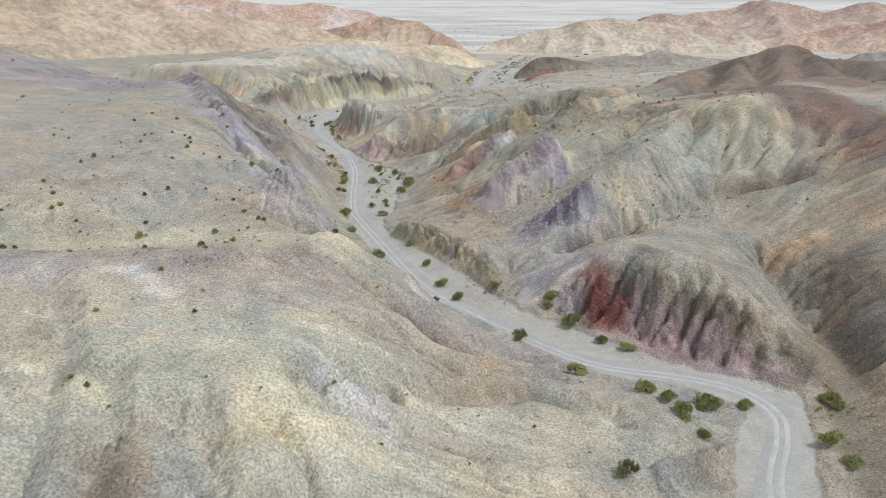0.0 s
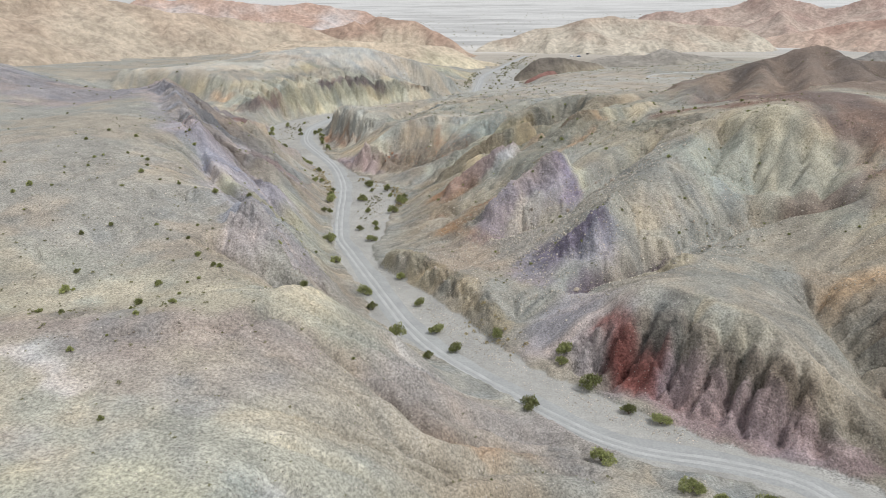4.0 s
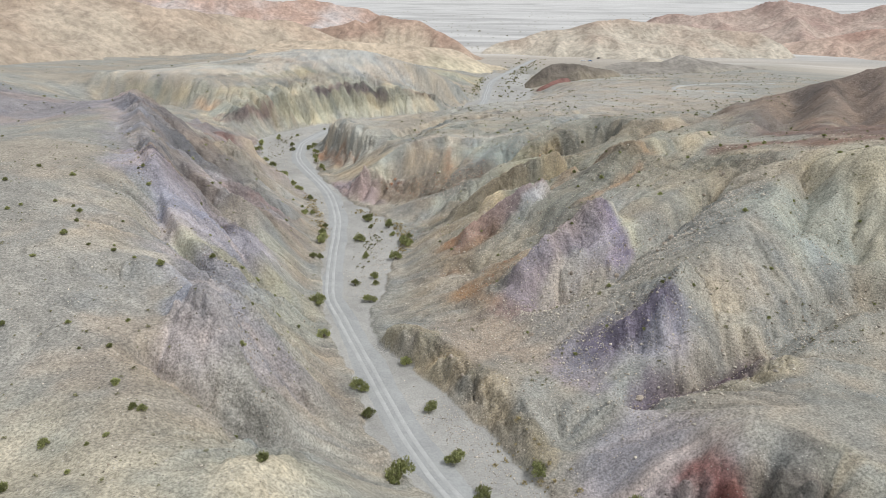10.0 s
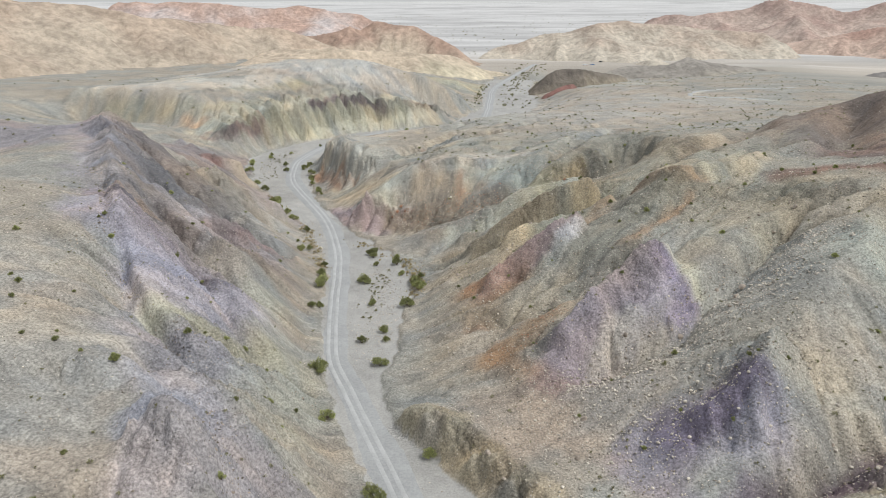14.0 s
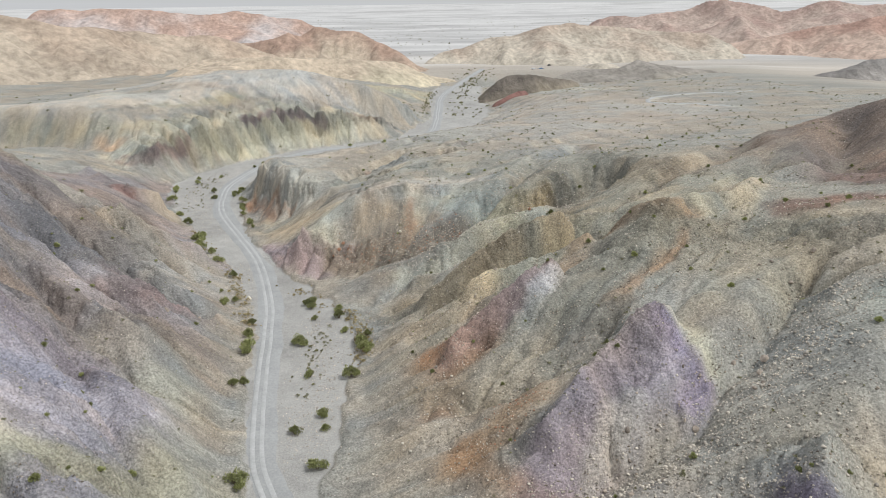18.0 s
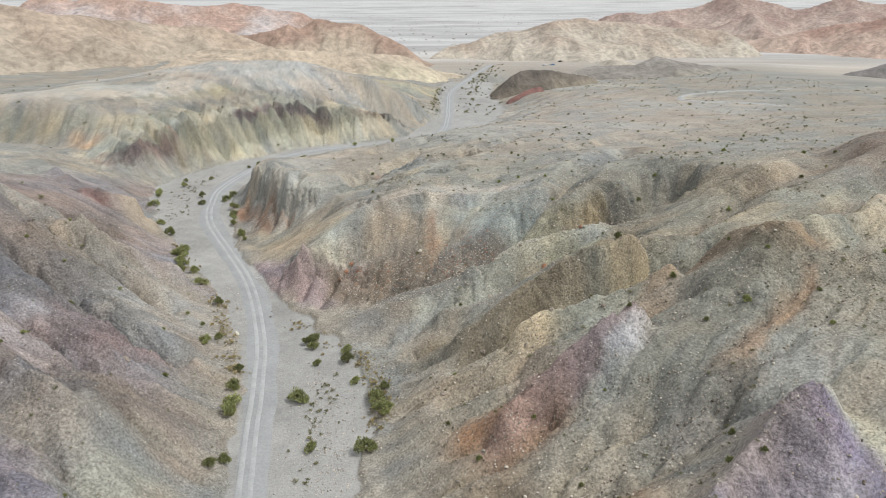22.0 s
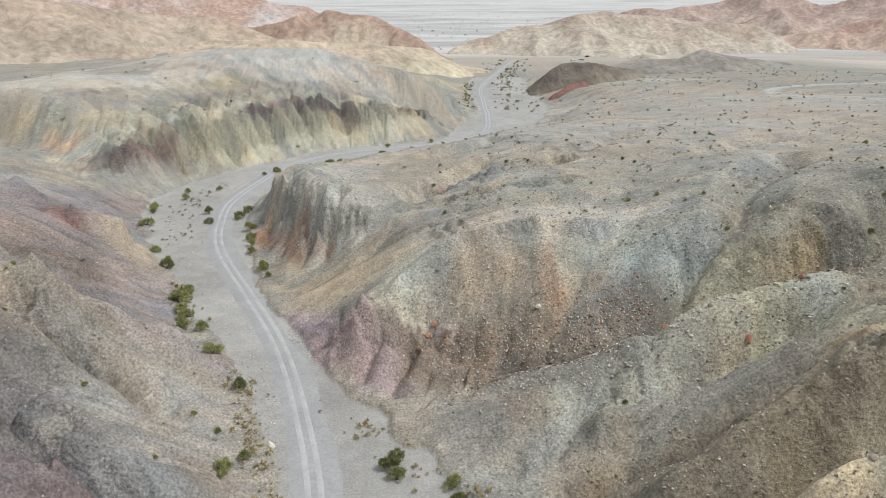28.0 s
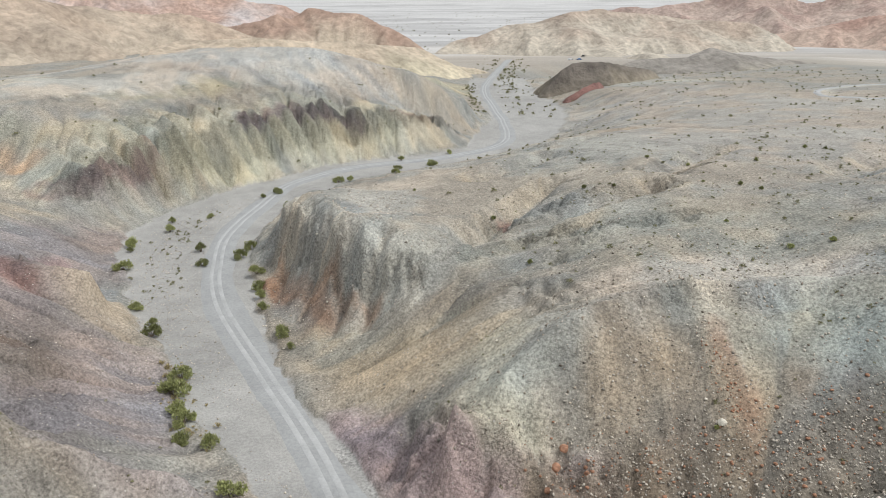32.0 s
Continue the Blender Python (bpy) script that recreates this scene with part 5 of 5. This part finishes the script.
def stems(seed, width, tall):
    """Thin bowed stems from one root."""
    r = random.Random(seed)
    verts, faces = [], []
    for _ in range(11):
        turn, out = r.uniform(0, 2 * math.pi), r.uniform(0.2, 0.48) * width
        ring = []
        for s in (0.0, 0.45, 1.0):
            c = (math.cos(turn) * out * s ** 1.4, math.sin(turn) * out * s ** 1.4, -0.15 + 0.85 * tall * s)
            w = 0.05 * (1 - 0.75 * s) * (0.5 + width / 4)
            ring.append(len(verts))
            verts += [(c[0] + w, c[1], c[2]), (c[0] - 0.5 * w, c[1] + 0.87 * w, c[2]), (c[0] - 0.5 * w, c[1] - 0.87 * w, c[2])]
        for a, b in zip(ring, ring[1:]):
            faces += [(a + k, a + (k + 1) % 3, b + (k + 1) % 3, b + k) for k in range(3)]
    return verts, faces


def bush(name, label, seed, width, tall, leaf):
    """A desert shrub: stems from one root and loose foliage."""
    thing = tagged(new(name), label, "bush", "bushes along the wash")
    new("stems", mesh_from("stems", *stems(seed, width, tall), TWIG)).parent = thing
    new("foliage", mesh_from("foliage", *leaves(seed, int(260 + 210 * width), width, tall, 0.13 + 0.045 * width), leaf)).parent = thing
    return thing


big = [bush("creosote_bush", "broad green creosote bush rooted at the wash edge", k, w, h, LEAF) for k, (w, h) in enumerate(((3.4, 2.0), (2.7, 1.8), (3.9, 2.2), (2.2, 1.5)))]
small = [bush("desert_shrub", "small dark green shrub on bare clay slope", 20 + k, w, h, LEAF) for k, (w, h) in enumerate(((1.3, 0.8), (1.7, 1.0), (1.0, 0.7)))]
used = set()


def plant(kinds, x, y, scale=1.0):
    """Stands a bush on the ground; the first of each kind is the pattern itself."""
    model = pick.choice(kinds)
    where = pose(x, y, float(surface(x, y)) - 0.04, 0, 0, pick.uniform(0, 360)) @ Matrix.Diagonal((scale, scale, scale * pick.uniform(0.85, 1.15), 1))
    if model.name in used:
        made = copy_thing(model, where)
        made.scale = where.to_scale()
    else:
        used.add(model.name)
        model.matrix_basis = where


for x, y in ((25.8, 47.7), (63.9, 54.9), (63.2, 60.6), (42.8, 62.9), (39.9, 65.8), (38.5, 69.4), (46.4, 71.8), (53.7, 72), (35.4, 73.2), (70.5, 73.8), (24.5, 82.6),
             (37.9, 96.3), (33.1, 99.6), (15.1, 101), (27.7, 108.7), (23.2, 116.4), (-4, 118.7), (24.3, 119.5), (1.6, 125.2), (-11.5, 127.4), (10.9, 130.7),
             (-2.6, 134.7), (-18.8, 148), (-7.2, 151), (-21.9, 158.2), (-13, 169.1), (-32.9, 179.7), (-37.3, 197.1), (-24.8, 203), (-30, 214.2)):
    plant(big, x, y, pick.uniform(0.95, 1.4))
for x, y in ((-24.5, 215.3), (-25.3, 220.1), (-44.7, 230.4), (-43.2, 232.9), (-20.3, 235), (-29.4, 236.2), (-17.3, 245.7), (-44.8, 246.6), (-45.1, 249.4), (-18.8, 250),
             (-33.3, 252.3), (-17.3, 254.3), (-46.6, 256.9), (-22.8, 257.7), (-46.7, 263.4), (-31.1, 265.9), (-25, 266.6), (-25.2, 271), (-55.5, 273.1), (-32.8, 273.2),
             (-33.3, 276.2), (-53.8, 277.4), (-58.3, 297.2), (-65.2, 308.7), (-70.1, 320.6), (-74.1, 322), (-75, 327.4), (-76.5, 329.8), (-78.5, 336.2), (-78.8, 342.2)):
    plant(big, x, y, pick.uniform(0.9, 1.35))
for x, y in ((-61.8, 348.9), (-63.9, 354.5), (-87.9, 358.9), (-89, 363.9), (-68.8, 366.9), (-94.1, 371.2), (-70, 373.4), (-70.9, 378.6), (-72.4, 385.9), (-103.2, 393.3),
             (-85.9, 394.6), (-78.1, 399), (-88.4, 404.7), (-76.5, 405), (-105.7, 406.6), (-106.4, 410.9), (-100, 422), (-101.4, 430.4), (-91.4, 433.1), (-70.4, 439.3),
             (-79.4, 453), (-75.5, 457.8), (-52.5, 470), (-56.4, 470.5), (-36.7, 478.8), (-35.6, 487), (-22.8, 487.7), (-22.3, 492.4), (-33.4, 501.2), (-13.6, 511.1)):
    plant(big, x, y, pick.uniform(0.8, 1.2))
# shrubs on the western terrace and slopes
for x, y in ((-74.5, 155), (-55.2, 150), (-51.5, 95.2), (-42, 109), (-48, 115), (-24.6, 99), (-87.5, 110.5), (-66, 100)):
    plant(small, x, y, 1.25)


def clear_of_wash(x, y):
    return float(look_up(into, x, y)) < -3


for count, low, high, scale in ((85, (-115, 85), (-32, 200), 0.95), (26, (-95, 200), (-55, 320), 0.9), (55, (-10, 150), (110, 260), 0.9), (50, (-40, 260), (110, 400), 1.0), (16, (-60, 20), (20, 90), 0.7)):
    n = 0
    while n < count:
        x, y = pick.uniform(low[0], high[0]), pick.uniform(low[1], high[1])
        if clear_of_wash(x, y):
            plant(small, x, y, scale * pick.uniform(0.5, 1.1))
            n += 1


def swarm(name, label, category, places, shapes, mat, squash=1.0):
    """Many small things that nobody could count, as one mesh."""
    verts, faces, n = [], [], 0
    spots = np.array(places, float)
    stand = surface(spots[:, 0], spots[:, 1])
    shapes = [(np.asarray(v, float), np.asarray(f)) for v, f in shapes]
    for k, ((x, y, size), z) in enumerate(zip(spots.tolist(), stand.tolist())):
        v, f = shapes[k % len(shapes)]
        turn = pick.uniform(0, 2 * math.pi)
        c, s = math.cos(turn) * size, math.sin(turn) * size
        verts.append(np.stack([x + c * v[:, 0] - s * v[:, 1], y + s * v[:, 0] + c * v[:, 1], z + size * squash * v[:, 2]], 1))
        faces.append(f + n)
        n += len(v)
    verts, faces = np.concatenate(verts), np.concatenate(faces)
    mesh = bpy.data.meshes.new(name)
    mesh.vertices.add(len(verts))
    mesh.vertices.foreach_set("co", verts.astype(np.float32).ravel())
    mesh.loops.add(faces.size)
    mesh.loops.foreach_set("vertex_index", faces.astype(np.int32).ravel())
    mesh.polygons.add(len(faces))
    mesh.polygons.foreach_set("loop_start", np.arange(0, faces.size, 3, dtype=np.int32))
    mesh.update(calc_edges=True)
    mesh.materials.append(mat)
    return tagged(new(name, mesh), label, category, kind="stuff")


def stone(seed, detail):
    """A broken, angular stone about 1 across."""
    r = random.Random(seed)
    bm = bmesh.new()
    bmesh.ops.create_icosphere(bm, subdivisions=detail, radius=0.5)
    stretch = (r.uniform(0.8, 1.2), r.uniform(0.6, 1.0), r.uniform(0.5, 0.85))
    cuts = [(Vector((r.gauss(0, 1), r.gauss(0, 1), r.gauss(0, 1))).normalized(), r.uniform(0.24, 0.4)) for _ in range(5)]
    for v in bm.verts:
        for normal, far in cuts:
            over = v.co.dot(normal) - far
            if over > 0:
                v.co -= normal * over * 0.9
        v.co = Vector([a * b for a, b in zip(v.co, stretch)]) * r.uniform(0.92, 1.08)
        v.co.z += 0.12
    out = ([tuple(v.co) for v in bm.verts], [[v.index for v in f.verts] for f in bm.faces])
    bm.free()
    return out


STONES = [stone(k, 1) for k in range(8)]


def around(count, radius, low, high, *points):
    """Places scattered round a line, small ones more often."""
    line = along(points, 2) if len(points) > 1 else np.array(points, float)
    c = line[dice.integers(0, len(line), count), :2] + dice.normal(0, radius, (count, 2))
    return np.column_stack([c, low + (high - low) * dice.random(count) ** 3]).tolist()


def over(count, low, high, small_size, large_size):
    """Places scattered thickly and thinly over a stretch of the slopes."""
    x, y = dice.uniform(low[0], high[0], 4 * count), dice.uniform(low[1], high[1], 4 * count)
    keep = (look_up(into, x, y) < -2) & (dice.random(4 * count) < 0.35 + 0.65 * smooth(-0.3, 0.6, fbm(x, y, 16, 3, 501)))
    x, y = x[keep][:count], y[keep][:count]
    return np.column_stack([x, y, small_size + (large_size - small_size) * dice.random(len(x)) ** 3]).tolist()


def chip(seed):
    """A small angular stone of eight faces."""
    r = random.Random(seed)
    v = [(r.uniform(0.3, 0.6), 0.1, 0), (-r.uniform(0.3, 0.6), -0.1, 0), (0.1, r.uniform(0.25, 0.5), 0), (-0.1, -r.uniform(0.25, 0.5), 0), (r.uniform(-0.2, 0.2), r.uniform(-0.2, 0.2), r.uniform(0.25, 0.5)), (0, 0, -0.3)]
    return v, [(0, 2, 4), (2, 1, 4), (1, 3, 4), (3, 0, 4), (2, 0, 5), (1, 2, 5), (3, 1, 5), (0, 3, 5)]


CHIPS = [chip(700 + k) for k in range(12)]
scree = around(2000, 4, 0.18, 0.75, (12, 178), (33, 181), (54, 193), (70, 205)) + around(700, 7, 0.2, 0.9, (30, 142), (57, 150), (83, 171)) + around(500, 6, 0.2, 0.9, (20, 165), (45, 172))
scree += around(1000, 4, 0.2, 0.7, (-18, 290), (0, 287), (20, 286), (40, 290)) + around(250, 6, 0.2, 0.6, (-25, 300), (5, 300)) + around(400, 6, 0.2, 0.7, (-10, 205), (18, 213))
scree += around(500, 8, 0.2, 0.7, (-45, 365), (-42, 395)) + around(400, 9, 0.2, 0.7, (-10, 240), (20, 250), (40, 240)) + around(300, 8, 0.2, 0.7, (8, 165), (20, 150))
swarm("scree", "loose pale and brown stones strewn in the gullies", "stones", scree, STONES, STONE)
slope_stones = over(8000, (-15, 130), (110, 240), 0.14, 0.6) + over(8000, (-25, 230), (90, 340), 0.14, 0.65) + over(4500, (-110, 90), (-30, 340), 0.13, 0.5) + over(2600, (-70, 290), (60, 420), 0.12, 0.7) + over(2500, (-75, 15), (45, 95), 0.10, 0.4)
swarm("slope_stones", "scattered pale stones lying on the clay slopes", "stones", slope_stones, CHIPS, STONE)
dark_stones = over(6000, (-15, 130), (110, 240), 0.14, 0.6) + over(6000, (-25, 230), (90, 340), 0.14, 0.65) + over(3000, (-110, 90), (-30, 340), 0.13, 0.5) + over(1600, (-70, 290), (60, 420), 0.12, 0.7)
swarm("dark_stones", "scattered brown stones lying on the clay slopes", "stones", dark_stones, CHIPS, RUBBLE)
swarm("gully_chips", "small pale chips washed together in the gullies", "stones", around(3500, 3.0, 0.12, 0.6, (12, 178), (33, 181), (54, 193), (70, 205)) + around(1800, 5, 0.12, 0.6, (30, 142), (57, 150), (83, 171)) + around(1500, 5, 0.12, 0.6, (20, 165), (45, 172)) + around(2200, 3, 0.12, 0.6, (-26, 301), (-8, 298), (10, 297)) + around(1500, 2.5, 0.12, 0.6, (-18, 291), (14, 291), (40, 294)) + around(1500, 7, 0.12, 0.5, (-2, 172), (20, 176)) + around(1500, 9, 0.12, 0.5, (-8, 205), (10, 190), (2, 178)), CHIPS, STONE)
bars = around(700, 2.2, 0.12, 0.5, (14, 118), (2, 135), (-8, 152)) + around(900, 3.0, 0.12, 0.5, (-28, 215), (-27, 240), (-30, 262)) + around(500, 4, 0.15, 0.6, (-70, 330), (-95, 390), (-98, 425), (-84, 450))
bars += around(500, 2, 0.12, 0.45, (42, 92), (24, 106)) + around(300, 2, 0.12, 0.5, (-50, 290), (-60, 312)) + around(350, 2.5, 0.15, 0.6, (-63, 350), (-70, 385), (-74, 420))
bars += around(700, 4, 0.12, 0.5, (-88, 380), (-98, 410), (-92, 440)) + around(500, 2.2, 0.12, 0.4, (-48, 262), (-52, 278), (-58, 296), (-68, 318))
bars += around(2500, 3.2, 0.08, 0.35, (-27, 205), (-26, 235), (-30, 265)) + around(1800, 2.6, 0.08, 0.35, (40, 92), (20, 110), (6, 130), (-8, 155)) + around(2500, 5, 0.10, 0.4, (-75, 335), (-95, 385), (-98, 420), (-85, 450))
bars = [b for b, d in zip(bars, np.min([np.hypot(ROAD[:, 0] - b[0], ROAD[:, 1] - b[1]) for b in bars], axis=1)) if d > 3.4]
swarm("gravel_bar", "pale cobbles left by floods in the wash", "stones", bars, STONES, STONE)

SHRUBS = [leaves(60 + k, 46, 1.5, 0.9, 0.34) for k in range(5)]
far = over(900, (-40, 390), (290, 640), 0.35, 1.1) + over(260, (-20, 325), (160, 420), 0.35, 0.9) + over(120, (-280, 430), (-30, 640), 0.5, 1.2) + over(160, (110, 150), (280, 400), 0.5, 1.2) + over(120, (-290, 60), (-110, 400), 0.6, 1.4) + over(150, (90, 640), (290, 790), 0.7, 1.5)
far += [(x, y, s * 1.5) for x, y, s in around(230, 12, 0.6, 1.7, (38, 600), (46, 680), (55, 760), (80, 880), (100, 960))] + around(60, 2.5, 1.0, 2.0, (12, 590), (18, 650), (28, 740))
far += around(60, 4, 0.5, 1.0, (-88, 375), (-97, 405), (-92, 435)) + around(40, 2, 0.5, 0.9, (-30, 225), (-28, 262))
far = [p for p in far if np.hypot(ROAD[:, 0] - p[0], ROAD[:, 1] - p[1]).min() > 6]
far += [(x, y, 1.4 + 1.6 * pick.random() ** 2) for x, y in ((pick.uniform(-500, 900), 1150 + 1900 * pick.random() ** 1.5) for _ in range(700))]
swarm("far_shrubs", "sparse dark desert shrubs dotting the flats", "shrubs", far, SHRUBS, SHRUB_LEAF)
swarm("low_scrub", "tiny grey-green scrub on the slopes", "shrubs", over(1100, (-10, 150), (120, 400), 0.25, 0.65) + over(500, (-110, 80), (-30, 330), 0.25, 0.55) + over(220, (-60, 20), (25, 90), 0.2, 0.5), SHRUBS, SHRUB_LEAF)
TUFTS = [leaves(90 + k, 30, 1.0, 0.6, 0.3) for k in range(4)]
dry = around(150, 1.4, 0.5, 1.6, (-18, 242), (-18, 256), (-22, 268)) + around(120, 1.4, 0.5, 1.4, (-47, 262), (-54, 284), (-60, 303)) + around(50, 1.5, 0.5, 1.4, (-72, 322), (-82, 345)) + around(40, 2, 0.5, 1.3, (14, 126), (6, 140)) + around(30, 3, 0.5, 1.3, (66, 64), (72, 76)) + around(40, 2, 0.5, 1.2, (-30, 272), (-38, 288))
swarm("dry_grass", "straw-yellow dry grass along the wash banks", "grass", dry, TUFTS, DRY_LEAF)

swarm("rusty_stones", "rust-brown stones strewn over the gully floor", "stones", around(420, 3, 0.2, 0.7, (-26, 302), (-12, 298), (8, 297)) + around(120, 0.8, 0.15, 0.45, (-6, 311), (-6, 303)) + around(160, 2.5, 0.15, 0.5, (14, 203), (4, 195)), STONES, RED_ROCK)

rubble = []
for line in GULLIES[:19]:
    rubble += around(int(7 * len(along(line, 1))), 0.9, 0.12, 0.65, *line) + around(int(4 * len(along(line, 1))), 2.2, 0.1, 0.5, *line)
rubble += around(45, 0.35, 0.25, 0.55, (-66, 70), (-52, 74.5), (-41, 78.5), (-32, 81))
swarm("gully_rubble", "broken brown and grey rubble lining the gully floors", "stones", [p for p in rubble if clear_of_wash(p[0], p[1])], CHIPS, RUBBLE)

# ---- boulders ----
ROCKS = [stone(200 + k, 2) for k in range(5)]


def boulder(label, mat, x, y, size):
    ob = tagged(new("boulder", mesh_from("boulder", *ROCKS[pick.randrange(5)], mat)), label, "boulder", "boulders")
    ob.matrix_basis = pose(x, y, float(surface(x, y)) - 0.02 * size, pick.uniform(-15, 15), pick.uniform(-15, 15), pick.uniform(0, 360)) @ Matrix.Diagonal((size, size, size, 1))


boulder("white quartz boulder on the bank beside the road", WHITE_ROCK, -51, 282, 2.1)
boulder("white boulder on pinkish clay", WHITE_ROCK, -8, 302, 1.3)
for x, y, s in ((-27, 303.4, 1.7), (-25.6, 304.8, 1.3), (-28.4, 301, 1.2), (-24, 301, 1.0), (14, 292, 1.5), (20, 284, 1.8), (9, 289, 1.2), (29, 288, 1.4)):
    boulder("rusty red boulder fallen on the gully floor", RED_ROCK, x, y, s)
for line, n in ((((15, 178), (50, 192)), 16), (((35, 145), (70, 160)), 12), (((-14, 290), (30, 287)), 16), (((-12, 240), (20, 252)), 8), (((60, 215), (85, 213)), 10), (((-20, 150), (10, 160)), 5), (((-60, 240), (-70, 300)), 8)):
    for x, y, s in around(n, 5, 0.8, 1.8, *line):
        if clear_of_wash(x, y):
            boulder("grey-brown boulder lying on the clay slope", BOULDER, x, y, s)

# ---- parked vehicles, far off where the canyon opens ----
GLASS = material("dark_glass", (0.03, 0.035, 0.04), 0.15, grain=0.05, bump=0.0)
RUBBER = material("tyre_rubber", (0.03, 0.03, 0.03), 0.85, grain=0.1, bump=0.1)


def box(low, high, bevel=0.0, taper=1.0):
    bm = bmesh.new()
    bmesh.ops.create_cube(bm, size=1)
    for v in bm.verts:
        k = taper if v.co.z > 0 else 1.0
        v.co = Vector([(a + b) / 2 + (b - a) * c * (k if i < 2 else 1) for i, (a, b, c) in enumerate(zip(low, high, v.co))])
    if bevel:
        bmesh.ops.bevel(bm, geom=bm.edges[:], offset=bevel, segments=2, affect="EDGES")
    return bm


def vehicle(name, label, paint, x, y, turn, long, cabin):
    thing = tagged(new(name), label, "car", "parked vehicles")
    part("body", box((-long / 2, -0.95, 0.4), (long / 2, 0.95, 1.05), 0.12), paint, thing)
    part("cabin", box((cabin[0], -0.88, 1.02), (cabin[1], 0.88, 1.8), 0.08, 0.84), paint, thing)
    part("windscreen", box((cabin[1] - 0.35, -0.72, 1.12), (cabin[1] + 0.02, 0.72, 1.66), 0.02, 0.9), GLASS, thing, "dark glass windscreen")
    for wx, wy in ((-long * 0.32, -0.9), (-long * 0.32, 0.9), (long * 0.32, -0.9), (long * 0.32, 0.9)):
        bm = bmesh.new()
        bmesh.ops.create_cone(bm, cap_ends=True, segments=18, radius1=0.42, radius2=0.42, depth=0.28)
        bmesh.ops.rotate(bm, verts=bm.verts, matrix=Matrix.Rotation(radians(90), 3, "X"))
        bmesh.ops.translate(bm, verts=bm.verts, vec=(wx, wy, 0.42))
        part("wheel", bm, RUBBER, thing)
    thing.matrix_basis = pose(x, y, float(surface(x, y)), 0, 0, turn)


vehicle("camper_van", "white camper van parked on the open flat", material("white_paint", (0.75, 0.76, 0.78), 0.4, grain=0.05, bump=0.05), 163, 943, 10, 6.2, (-3.0, 1.6))
vehicle("pickup_truck", "blue pickup truck parked beside a white van", material("blue_paint", (0.12, 0.22, 0.42), 0.35, grain=0.05, bump=0.05), 172, 944, 5, 5.4, (-0.6, 1.2))
vehicle("car", "dark car parked alone on the flat", material("black_paint", (0.03, 0.03, 0.035), 0.3, grain=0.05, bump=0.05), 194, 1000, 30, 4.6, (-1.5, 1.0))
